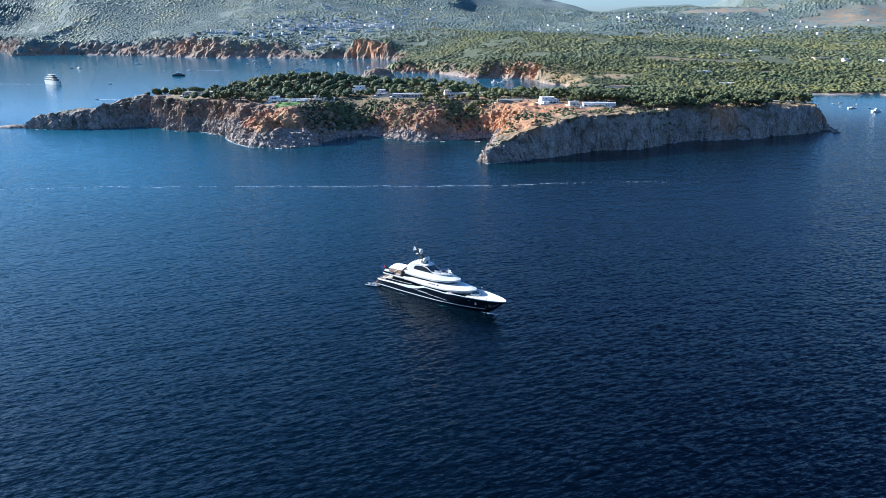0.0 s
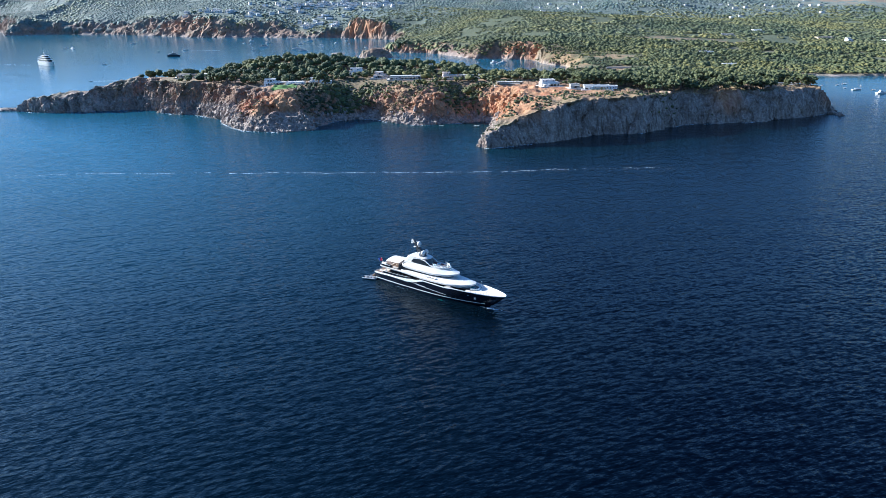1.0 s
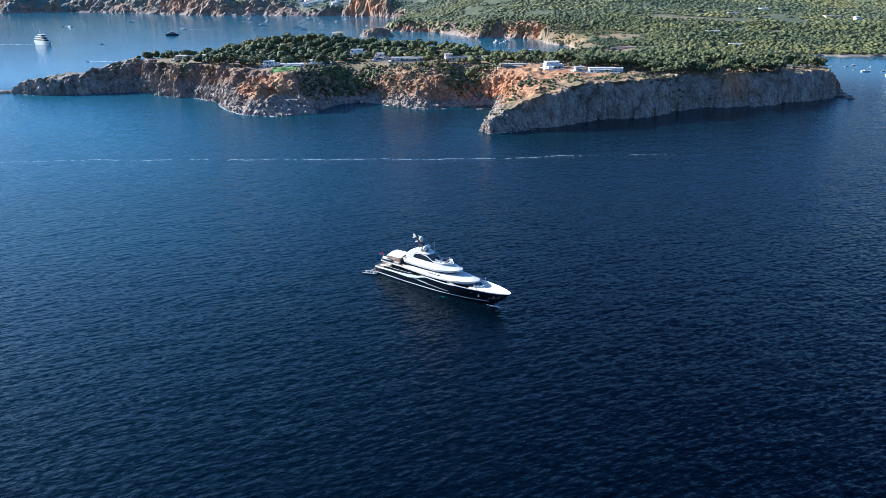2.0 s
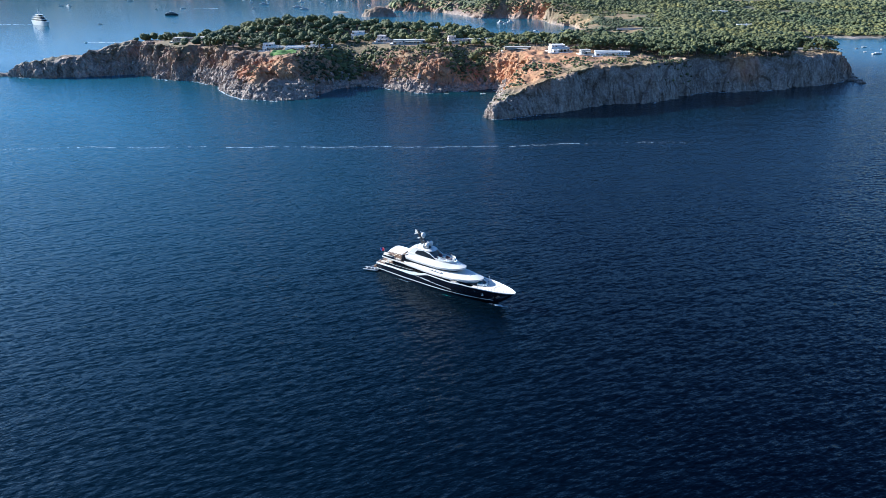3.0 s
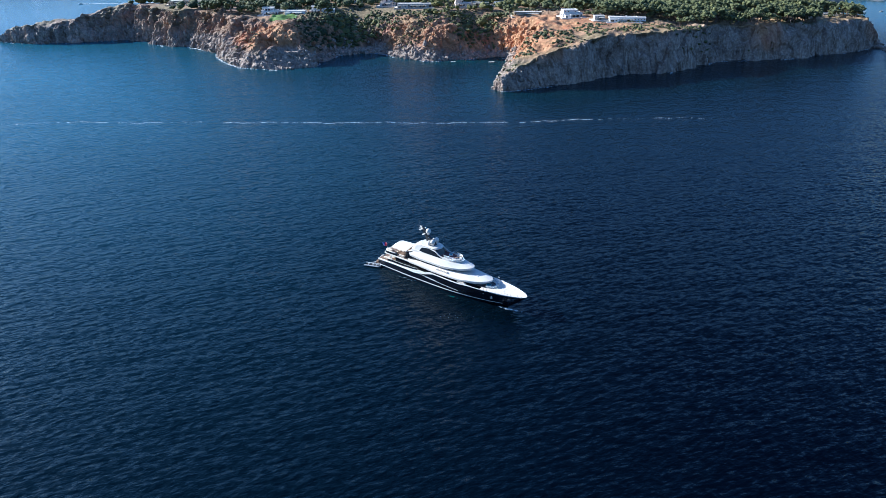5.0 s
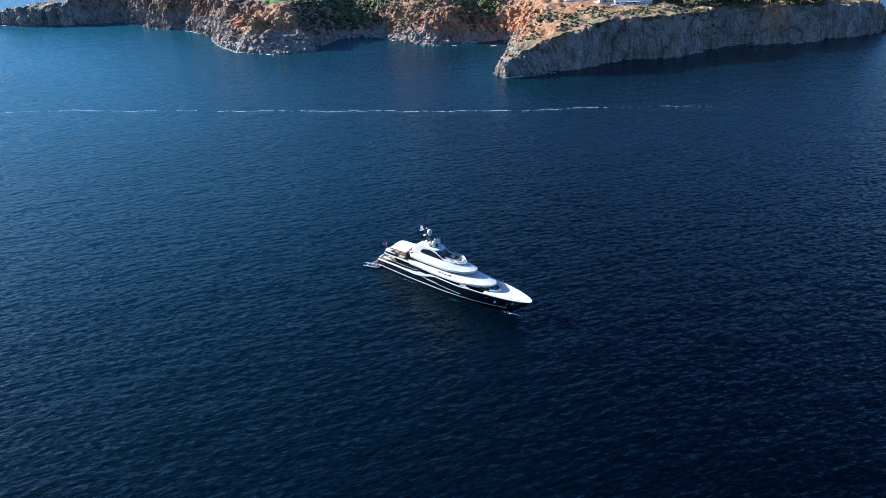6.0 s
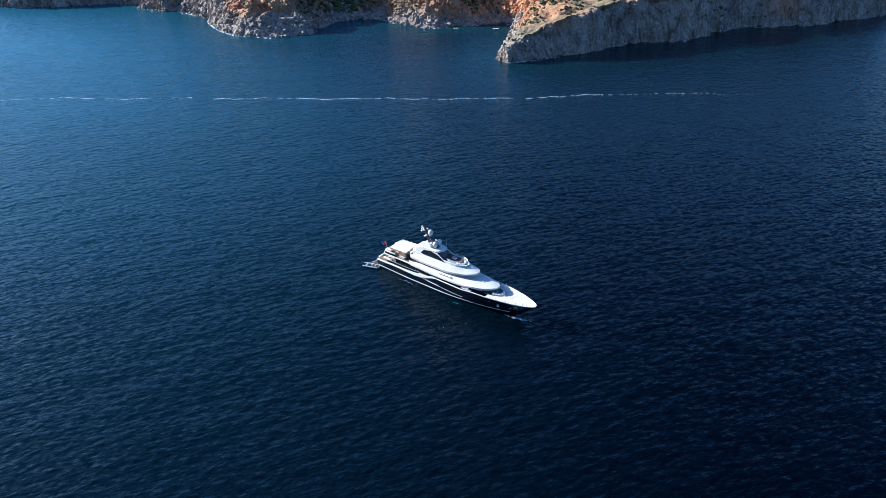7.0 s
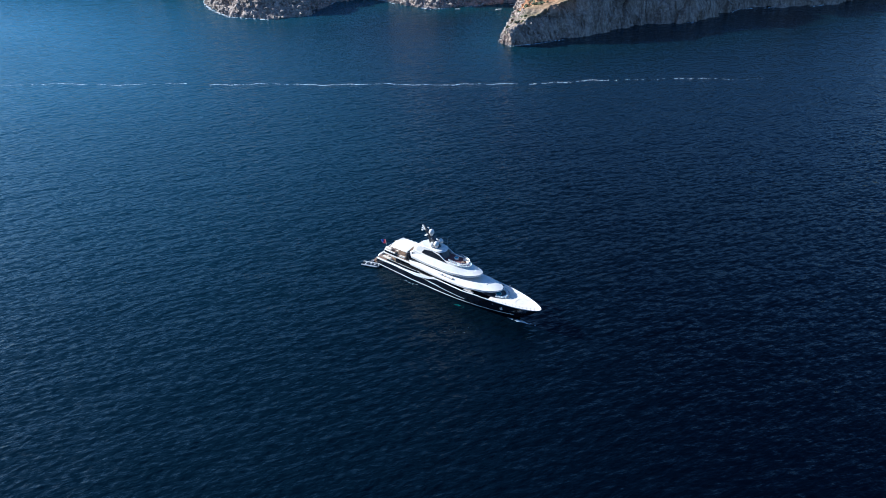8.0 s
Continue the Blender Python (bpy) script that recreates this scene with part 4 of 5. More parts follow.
    part("fore_screen", loft([[p, p + Vector((-0.4, 0, 1.1)), p * 0.997 + Vector((-0.4, 0, 1.1)) + Vector((0.2, 0, 0.02)), p * 0.997 + Vector((0.2, 0, 0.02))] for p in scr]), GLASS, y, "clear glass wind break").visible_shadow = False
    # side balconies by the wheelhouse
    for side in (-1, 1):
        bal = box(5.0, 1.0, 0.25, 50.4, side * 5.75, 6.9, 0.05)
        part("side_balcony", bal, GELCOAT, y, "white side balcony")
        for k in range(6):
            part("stanchion", rod((48.2 + 0.9 * k, side * 6.15, 7.1), (48.2 + 0.9 * k, side * 6.15, 8.0), 0.04, None, 6), STEEL, y)
    # ensign at the stern
    part("flag_staff", rod((0.4, 0, 4.4), (-1.0, 0, 10.6), 0.06, 0.04, 6), GELCOAT, y, "white stern staff")
    for mat, a, b, lab in ((RED, 0.0, 0.45, "red part of the ensign"), (BLUE, 0.45, 1.0, "blue part of the ensign")):
        rows = []
        for i in range(6):
            u = a + (b - a) * i / 5
            rows.append([Vector((-0.9 - 2.6 * u, 0.35 * math.sin(5 * u + 0.5 * v), 10.3 - 0.4 * u - 0.34 * v)) for v in range(6)])
        part("ensign", loft([r + [p + Vector((0, 0.04, 0)) for p in r[::-1]] for r in rows]), mat, y, lab, True)
    return y


mglass, gnd, gln, gb = material("clear_glass", 0.03)
gb.inputs["Transmission Weight"].default_value = 0.85
gb.inputs["Base Color"].default_value = (0.75, 0.82, 0.86, 1)
GLASS = mglass
build_yacht()


def on_yacht(s, lat, z, turn=0.0):
    return YACHT @ pose(s, lat, z, 0, 0, turn)


def build_lounger():
    t = thing("sun_lounger", on_yacht(8.2, -2.4, 8.9), "cream cushioned sun lounger on the aft deck", "sun lounger", "loungers on the yacht")
    part("base", box(1.9, 0.7, 0.28, 0, 0, 0, 0.04), TEAK, t, "teak base")
    part("cushion", box(1.3, 0.66, 0.16, 0.3, 0, 0.28, 0.06), CREAM, t, "cream cushion")
    part("backrest", box(0.75, 0.66, 0.15, -0.62, 0, 0.38, 0.06, 0, None, 32), CREAM, t, "raised cream backrest")
    return t


lounger = build_lounger()
for s, lat, z, a in ((8.2, -0.8, 8.9, 0), (8.2, 0.8, 8.9, 0), (8.2, 2.4, 8.9, 0), (3.0, -3.0, 4.46, 90), (3.0, 3.0, 4.46, 90)):
    copy_thing(lounger, on_yacht(s, lat, z, a))


def build_deck_table():
    t = thing("deck_table", on_yacht(12.4, 0, 8.9), "oval teak dining table on the aft deck", "table")
    part("tabletop", box(3.6, 1.5, 0.07, 0, 0, 0.70, 0.03), TEAK, t)
    for x in (-1.1, 1.1):
        part("pedestal", rod((x, 0, 0), (x, 0, 0.7), 0.18, 0.1, 10), STEEL, t, "steel pedestal")
    return t


def build_deck_chair():
    t = thing("deck_chair", on_yacht(11.2, -1.2, 8.9, 90), "cream armchair at the aft deck table", "chair", "chairs round the deck table")
    part("seat", box(0.6, 0.6, 0.12, 0, 0, 0.36, 0.04), CREAM, t)
    part("backrest", box(0.1, 0.6, 0.5, -0.28, 0, 0.45, 0.04), CREAM, t)
    for x in (-0.24, 0.24):
        for v in (-0.24, 0.24):
            part("leg", rod((x, v, 0), (x, v, 0.37), 0.025, None, 6), TEAK, t)
    return t


build_deck_table()
chair = build_deck_chair()
for s, lat, a in ((12.4, -1.2, 90), (13.6, -1.2, 90), (11.2, 1.2, -90), (12.4, 1.2, -90), (13.6, 1.2, -90)):
    copy_thing(chair, on_yacht(s, lat, 8.9, a))


def build_tender():
    t = thing("tender_boat", on_yacht(-2.9, -8.2, 0.0, 20), "grey inflatable tender moored beside the bathing platform", "tender")
    tube = []
    for k in range(25):
        u = -1 + 2 * k / 24
        s = 4.3 - 8.2 * max(0, (abs(u) - 0.35) / 0.65) - 1.2 * (abs(u) / 0.35 if abs(u) < 0.35 else 1) ** 2
        v = 1.25 * math.sin(min(1, abs(u) / 0.35) * math.pi / 2) * (1 if u > 0 else -1)
        tube.append([Vector((s, v + 0.0, 0.55)) + Vector((0, (0.34 * math.cos(a)), 0.34 * math.sin(a))) if abs(u) > 0.2 else Vector((s + 0.34 * math.cos(a), v, 0.55 + 0.34 * math.sin(a))) for a in [j * math.pi / 5 for j in range(10)]])
    part("inflatable_tube", loft(tube), RUBBER, t, "grey inflatable tube", True)
    t.scale = (0.86, 1.1, 0.95)
    part("hull", loft([plan_ring(-3.9, 3.2, 0.4, -0.2, 3, 2), plan_ring(-4.0, 3.6, 1.1, 0.45, 3, 2)]), DARK, t, "dark hull")
    part("floor", loft([plan_ring(-3.8, 3.4, 1.15, 0.46, 3, 2), plan_ring(-3.8, 3.4, 1.15, 0.56, 3, 2)]), DARK, t, "dark floor")
    part("console", box(0.9, 0.8, 0.9, 0.0, 0, 0.55, 0.1), GELCOAT, t, "white steering console")
    part("seat", box(0.7, 1.1, 0.55, -1.4, 0, 0.45, 0.1), DARK, t, "dark seat")
    part("bow_seat", box(0.9, 1.0, 0.3, 1.9, 0, 0.56, 0.08), GELCOAT, t, "white bow seat")
    part("stern_bench", box(0.6, 1.6, 0.45, -2.9, 0, 0.56, 0.08), GELCOAT, t, "white stern bench")
    part("engine", box(0.6, 0.5, 1.0, -4.1, 0, 0.4, 0.12), DARK, t, "black outboard engine")
    return t


def build_jetski():
    t = thing("jet_ski", on_yacht(-4.9, -6.1, 0.05, 70), "white and dark jet ski afloat beside the stern", "jet ski")
    part("hull", loft([plan_ring(-1.5, 1.6, 0.4, -0.15, 1.6, 2), plan_ring(-1.5, 1.8, 0.58, 0.35, 1.6, 2), plan_ring(-1.3, 1.3, 0.4, 0.6, 1.4, 2)]), GELCOAT, t)
    part("seat", box(1.3, 0.4, 0.35, -0.5, 0, 0.55, 0.1), DARK, t, "black seat")
    part("handlebar", box(0.15, 0.8, 0.3, 0.4, 0, 0.65, 0.05), DARK, t, "black handlebar")
    return t


build_tender()
build_jetski()


# ---- where things stand on the land ----
def ground_z(x, y):
    return float(land(np.array([float(x)]), np.array([float(y)]))[0][0])


# x, y, turn, width, depth, storeys, kind of wall, extra wing
VILLAS = [
    (-231, 982, 6, 20, 12, 2, "white", 14), (-197, 978, -4, 24, 11, 1, "white", 0), (-172, 996, 4, 20, 11, 2, "white", 10), (-378, 1064, 10, 18, 12, 1, "stone", 8),
    (-344, 1062, -8, 20, 13, 1, "stone", 0), (-123, 1070, 3, 24, 10, 2, "white", 0), (-88, 1042, -5, 16, 13, 2, "blush", 6), (-51, 1026, 2, 44, 12, 1, "grey", 0),
    (9, 1031, 6, 14, 11, 2, "blush", 8), (36, 1034, -3, 22, 11, 1, "stone", 0), (64, 1040, 4, 20, 10, 1, "white", 0), (92, 966, 0, 34, 9, 1, "stone", 0),
    (142, 945, 8, 24, 14, 2, "white", 0), (196, 908, -4, 32, 10, 1, "white", 10), (170, 916, 4, 12, 8, 1, "grey", 0), (349, 948, 10, 18, 9, 1, "white", 0), (472, 992, 2, 34, 9, 1, "stone", 0),
    (-300, 1120, 14, 16, 10, 1, "white", 0), (-20, 1130, 8, 14, 9, 1, "white", 0), (640, 1600, 4, 34, 12, 1, "white", 0), (648, 1785, -10, 26, 12, 1, "white", 8),
    (1176, 2238, 6, 52, 14, 1, "stone", 0), (1010, 2340, 2, 28, 14, 1, "white", 0), (856, 2185, -6, 34, 14, 1, "grey", 0), (66, 2016, 20, 30, 14, 1, "white", 10), (1320, 2140, 5, 40, 16, 1, "white", 12), (1216, 2172, 12, 18, 12, 2, "white", 0),
]
VILLA_XY = np.array([v[:2] for v in VILLAS], float)


def clear_of_villas(x, y, front=11.0, back=3.0, side=3.0):
    """False where a villa, its terrace and its open front stand."""
    ok = np.ones(len(x), bool)
    for vx, vy, _, w, d, *_ in VILLAS:
        ok &= ~((np.abs(x - vx) < w / 2 + side) & (y - vy < d / 2 + back * 0.5) & (vy - y < d / 2 + (front * 1.3 if 1000 < vy < 1150 else front)))
    return ok


# where the houses of the town and the farms stand
r = np.random.default_rng(91)
spots = []
for cx, cy, rx, ry, n in ((-640, 3470, 240, 190, 52), (-400, 3560, 170, 160, 34), (-900, 3300, 130, 40, 14), (-330, 3480, 90, 80, 12), (-560, 3180, 70, 60, 12), (-450, 3130, 40, 40, 5), (-1100, 3330, 200, 60, 8),
                          (860, 3420, 120, 70, 7), (600, 3600, 300, 200, 12), (1500, 3300, 500, 260, 22), (-200, 3900, 700, 200, 18), (2000, 2900, 300, 300, 8), (1400, 3700, 260, 120, 10)):
    for _ in range(n):
        spots.append((cx + r.normal(0, rx * 0.55), cy + r.normal(0, ry * 0.55)))

# ---- trees and scrub ----
ICO = bmesh.new()
bmesh.ops.create_icosphere(ICO, subdivisions=1, radius=1.0)
ICO_V = np.array([v.co[:] for v in ICO.verts])
ICO_F = np.array([[v.index for v in f.verts] for f in ICO.faces])
ICO.free()
DOME = bmesh.new()
bmesh.ops.create_icosphere(DOME, subdivisions=2, radius=1.0)
DOME_V = np.array([v.co[:] for v in DOME.verts])
DOME_F = np.array([[v.index for v in f.verts] for f in DOME.faces])
DOME.free()


OCT_V = np.array([(1, 0, -0.2), (0, 1, -0.2), (-1, 0, -0.2), (0, -1, -0.2), (0.1, 0.0, 1.0), (0.62, 0.62, 0.45), (-0.62, 0.62, 0.45), (-0.62, -0.62, 0.45), (0.62, -0.62, 0.45)], float)
OCT_F = np.array([(4, 8, 5), (4, 5, 6), (4, 6, 7), (4, 7, 8), (8, 0, 5), (5, 1, 6), (6, 2, 7), (7, 3, 8), (0, 1, 5), (1, 2, 6), (2, 3, 7), (3, 0, 8)])


def clump_cloud(name, centres, radii, squash, mat, seed, rough=0.28, base=(ICO_V, ICO_F), smooth=False, tilt=None):
    """Many small leafy clumps, each an uneven lump, in one mesh."""
    rng = np.random.default_rng(seed)
    (BV, BF), n = base, len(centres)
    k = len(BV)
    spin = rng.uniform(0, 2 * np.pi, n)
    c, s = np.cos(spin), np.sin(spin)
    v = BV[None] * (1 + rough * rng.uniform(-1, 1, (n, k, 1)))
    x = v[..., 0] * c[:, None] - v[..., 1] * s[:, None]
    y = v[..., 0] * s[:, None] + v[..., 1] * c[:, None]
    z = v[..., 2] * np.asarray(squash)[:, None]
    if tilt is not None:
        z = z + x * tilt[0][:, None] + y * tilt[1][:, None]
    co = np.stack([x, y, z], -1) * np.asarray(radii)[:, None, None] + np.asarray(centres)[:, None]
    faces = (BF[None] + (np.arange(n) * k)[:, None, None]).reshape(-1, 3)
    return mesh_object(name, co.reshape(-1, 3), faces, mat, smooth)


def scatter(x0, x1, y0, y1, gap, seed, spread=0.78):
    """Uneven points over a stretch of the plan that widens with y."""
    rng = np.random.default_rng(seed)
    X, Y = np.meshgrid(np.arange(x0, x1, gap), np.arange(y0, y1, gap))
    x, y = (A.ravel() + rng.uniform(-0.48, 0.48, A.size) * gap for A in (X, Y))
    keep = np.abs(x) < spread * y + 60
    return x[keep], y[keep]


def wooded(x, y, seed):
    z, d, t = land(x, y)
    e = 4.0
    slope = np.hypot((land(x + e, y)[0] - z) / e, (land(x, y + e)[0] - z) / e)
    n = fbm(x, y, 90, 3, seed) + 0.6 * fbm(x, y, 28, 2, seed + 5)
    keep = (z > np.where(y > 1400, 2.4, 4)) & (slope < np.where(y > 1400, 1.15, 0.75)) & (t >= np.where(y > 1400, np.where((x < 130) & (y > 1850) & (y < 2300), 0.1, 0.45), 0.93)) & (n > -0.42 + 1.3 * open_ground(x, y)) & clear_of_villas(x, y)
    if y.max() > 2600:
        for hx, hy in spots:
            keep &= ~((np.abs(x - hx) < 16) & (y - hy < 14) & (hy - y < 40))
    return keep, z


PINE_BARK = simple("pine_bark", (0.16, 0.11, 0.08), 0.95, 0.0, 6.0, 0.3, 0.05)


def build_pine(shape, m):
    """A rounded coastal pine with an uneven crown of many needle clumps."""
    rng = random.Random(500 + shape)
    t = thing("pine_tree", m, "rounded green coastal pine tree with a short bare trunk", "tree", "pines on the headland")
    h = 3.0 + 0.7 * rng.random()
    tr = bmesh.new()
    pts = [Vector((0, 0, -0.6)), Vector((0.15 * rng.uniform(-1, 1), 0.2 * rng.uniform(-1, 1), h * 0.5)), Vector((0.4 * rng.uniform(-1, 1), 0.4 * rng.uniform(-1, 1), h))]
    for a, b, r0, r1 in zip(pts, pts[1:], (0.34, 0.26), (0.26, 0.2)):
        rod(a, b, r0, r1, 7, tr)
    tips = []
    for k in range(6):
        a = k * 1.05 + rng.uniform(-0.3, 0.3)
        tip = pts[2] + Vector((2.2 * math.cos(a), 2.2 * math.sin(a), 0.9 + rng.uniform(0, 1.4)))
        rod(pts[2] - Vector((0, 0, 0.3 * rng.random())), tip, 0.13, 0.05, 5, tr)
        tips.append(tip)
    part("trunk", tr, PINE_BARK, t, "brown trunk with spreading limbs")
    cen, rad, sq = [], [], []
    for tip in tips + [pts[2] + Vector((0, 0, 2.2))]:
        for _ in range(6):
            c = tip + Vector((rng.gauss(0, 0.85), rng.gauss(0, 0.85), rng.gauss(0.25, 0.5)))
            cen.append(c[:])
            rad.append(rng.uniform(0.55, 1.15))
            sq.append(rng.uniform(0.6, 0.85))
    crown = clump_cloud("crown", np.array(cen), np.array(rad), np.array(sq), PINE, 900 + shape, 0.35)
    crown.parent = t
    return t


px_, py_ = scatter(-560, 600, 760, 1330, 9.8, 11)
keep, pz_ = wooded(px_, py_, 201)
px_, py_, pz_ = px_[keep], py_[keep], pz_[keep]
order = np.argsort(py_ - 0.15 * np.abs(px_))
own, rest = order[:290], order[290:]
rng = np.random.default_rng(77)
pines = []
for k, i in enumerate(own):
    m = pose(px_[i], py_[i], pz_[i] - 0.2, 0, 0, rng.uniform(0, 360)) @ Matrix.Diagonal((*(Vector((1, 1, 1)) * rng.choice((1.1, 1.5, 1.9, 2.3)) * rng.uniform(0.9, 1.1)), 1))
    if k < 7:
        pines.append(build_pine(k, m))
    else:
        ob = copy_thing(pines[k % 7], m)
        ob.matrix_basis = m

# the wood behind them: a broad uneven dome for each crown, with tufts breaking its outline
n = len(rest)
size = rng.choice((1.0, 1.35, 1.75, 2.25), n) * rng.uniform(0.85, 1.15, n)
tall = rng.uniform(0.85, 1.25, n)
foot = np.stack([px_[rest], py_[rest], pz_[rest]], -1)
domes = clump_cloud("headland_pine_wood", foot + np.stack([0 * size, 0 * size, size * tall * 2.6], -1), 2.5 * size, 0.72 * tall, PINE, 21, 0.2, (DOME_V, DOME_F), True)
tagged(domes, "dense green pine wood covering the headland", "wood", kind="stuff")
tufts, radii = [], []
for k in range(15):
    a, up = rng.uniform(0, 6.28, n), rng.uniform(-0.1, 0.97, n)
    out = 2.6 * np.sqrt(1 - up * up) * size
    tufts.append(foot + np.stack([out * np.cos(a), out * np.sin(a), size * tall * (2.6 + 1.75 * up)], -1))
    radii.append(size * rng.uniform(0.45, 0.85, n))
tagged(clump_cloud("pine_tufts", np.concatenate(tufts), np.concatenate(radii), rng.uniform(0.6, 0.95, 15 * n), PINE, 22, 0.35, (OCT_V, OCT_F)), "tufted upper boughs of the headland pines", "wood", kind="stuff")

for name, y0, y1, gap, clumps, size, seed, label in (("valley_wood", 1330, 2050, 8.2, 3, 1.45, 31, "dense mixed green pine wood on the valley floor"), ("hillside_wood", 2050, 3500, 10.5, 2, 1.5, 41, "pine wood over the rolling hillsides"), ("far_hill_wood", 2650, 4400, 11.0, 1, 2.1, 51, "distant wooded hillsides, crowns flattened and paled for haze")):
    wx, wy = scatter(-3300, 3300, y0, y1, gap, seed, 0.70)
    keep, wz = wooded(wx, wy, 301)
    share = step01(3500, 2650, wy) if y0 < 2600 else step01(2650, 3500, wy)
    keep &= np.random.default_rng(seed + 5).uniform(0, 1, len(wx)) < share
    wx, wy, wz = wx[keep], wy[keep], wz[keep]
    n = len(wx)
    r = np.random.default_rng(seed + 1)
    s = size * r.uniform(0.5, 1.15, n) * np.where(r.uniform(0, 1, n) < 0.18, 1.45, 1.0)
    cen, rad, sq = [], [], []
    lean = (np.tile((land(wx + 6, wy)[0] - land(wx - 6, wy)[0]) / 12, clumps), np.tile((land(wx, wy + 6)[0] - land(wx, wy - 6)[0]) / 12, clumps)) if y0 > 2000 else None
    for k in range(clumps):
        off = 1.5 if clumps > 1 else 0.2
        low = (1.0, 2.6) if y0 < 2000 else (0.8, 1.6) if y0 < 2600 else (0.1, 0.4)
        cen.append(np.stack([wx + r.normal(0, off, n) * s, wy + r.normal(0, off, n) * s, wz + s * r.uniform(*low, n)], -1))
        rad.append(s * r.uniform(2.0, 3.1, n) * (1.0 if y0 < 2000 else 1.3))
        # far crowns are pressed flat so their shading softens as haze would
        sq.append(r.uniform(0.65, 1.0, n) * (0.62 if y0 < 2000 else 0.30 if y0 < 2600 else 0.08))
    tagged(clump_cloud(name, np.concatenate(cen), np.concatenate(rad), np.concatenate(sq), PINE if y0 < 2000 else MIDPINE if y0 < 2600 else HAZEPINE, seed + 2, 0.28 if y0 < 2600 else 0.12, (OCT_V, OCT_F), True, lean), label, "wood", kind="stuff")

bx, by = scatter(-600, 600, 740, 1160, 4.4, 61)
bz, bd, bt = land(bx, by)
bn = fbm(bx, by, 40, 3, 401) + 0.5 * fbm(bx, by, 12, 2, 411)
thick = np.zeros(len(bx))
for cx, cy, rx, ry, k in ((-138, 950, 30, 50, 2.2), (-105, 975, 30, 25, 1.6), (-168, 930, 22, 30, 1.2), (14, 945, 14, 44, 1.9), (42, 950, 12, 30, 1.6), (-70, 950, 40, 30, 0.5), (-20, 985, 60, 16, 0.8), (150, 870, 26, 18, 0.5), (110, 800, 30, 14, 0.4), (150, 822, 30, 12, 0.5), (200, 846, 40, 12, 0.5), (95, 850, 16, 18, 0.8), (70, 790, 22, 26, 0.7), (130, 845, 50, 40, 0.2), (250, 862, 60, 14, 0.6), (60, 985, 40, 14, 0.8), (-60, 985, 40, 14, 0.8)):
    thick = np.maximum(thick, k * np.exp(-(((bx - cx) / rx) ** 2 + ((by - cy) / ry) ** 2)))
keep = (bz > 7) & (bt > 0.15) & (bn + thick > 0.34) & clear_of_villas(bx, by, 6, 4, 0)
bx, by, bz, th = bx[keep], by[keep], bz[keep], thick[keep]
r = np.random.default_rng(62)
tagged(clump_cloud("coastal_scrub", np.stack([bx, by, bz + 0.4], -1), r.uniform(0.6, 1.7, len(bx)) * (1 + th), r.uniform(0.6, 0.9, len(bx)), SCRUB, 63, 0.35), "low green scrub bushes on the red coastal slopes", "scrub", kind="stuff")

bx, by = scatter(110, 540, 1440, 2000, 6.0, 71)
bz, bd, bt = land(bx, by)
keep = (bz > 5) & (fbm(bx, by, 60, 3, 421) + 0.6 * fbm(bx, by, 18, 2, 431) > -0.05)
bx, by, bz = bx[keep], by[keep], bz[keep]
tagged(clump_cloud("cove_scrub", np.stack([bx, by, bz + 0.6], -1), r.uniform(1.0, 3.8, len(bx)), r.uniform(0.6, 0.9, len(bx)), SCRUB, 73, 0.35), "green scrub scattered over the dry slope above the cove", "scrub", kind="stuff")

# ---- villas ----
WALLS = {"white": simple("white_render_wall", (0.68, 0.65, 0.61), 0.85, 0.0, 0.6, 0.08, 0.01), "stone": simple("ochre_stone_wall", (0.42, 0.33, 0.23), 0.9, 0.0, 1.2, 0.25, 0.03),
         "blush": simple("blush_render_wall", (0.62, 0.50, 0.42), 0.85, 0.0, 0.6, 0.1, 0.01), "grey": simple("grey_stone_wall", (0.36, 0.34, 0.31), 0.9, 0.0, 1.0, 0.2, 0.03)}
ROOFING = simple("pale_gravel_roof", (0.50, 0.46, 0.41), 0.95, 0.0, 1.5, 0.15, 0.02)
PAVING = simple("pale_terrace_paving", (0.52, 0.47, 0.40), 0.9, 0.0, 0.8, 0.15)
LAWN = simple("mown_lawn", (0.115, 0.20, 0.03), 0.9, 0.0, 0.5, 0.25, 0.03)
LABELS = {"white": "white rendered flat roofed villa above the cliff", "stone": "low ochre stone villa among the pines", "blush": "pale pink rendered villa with flat roofs", "grey": "long low grey stone villa with a terrace"}


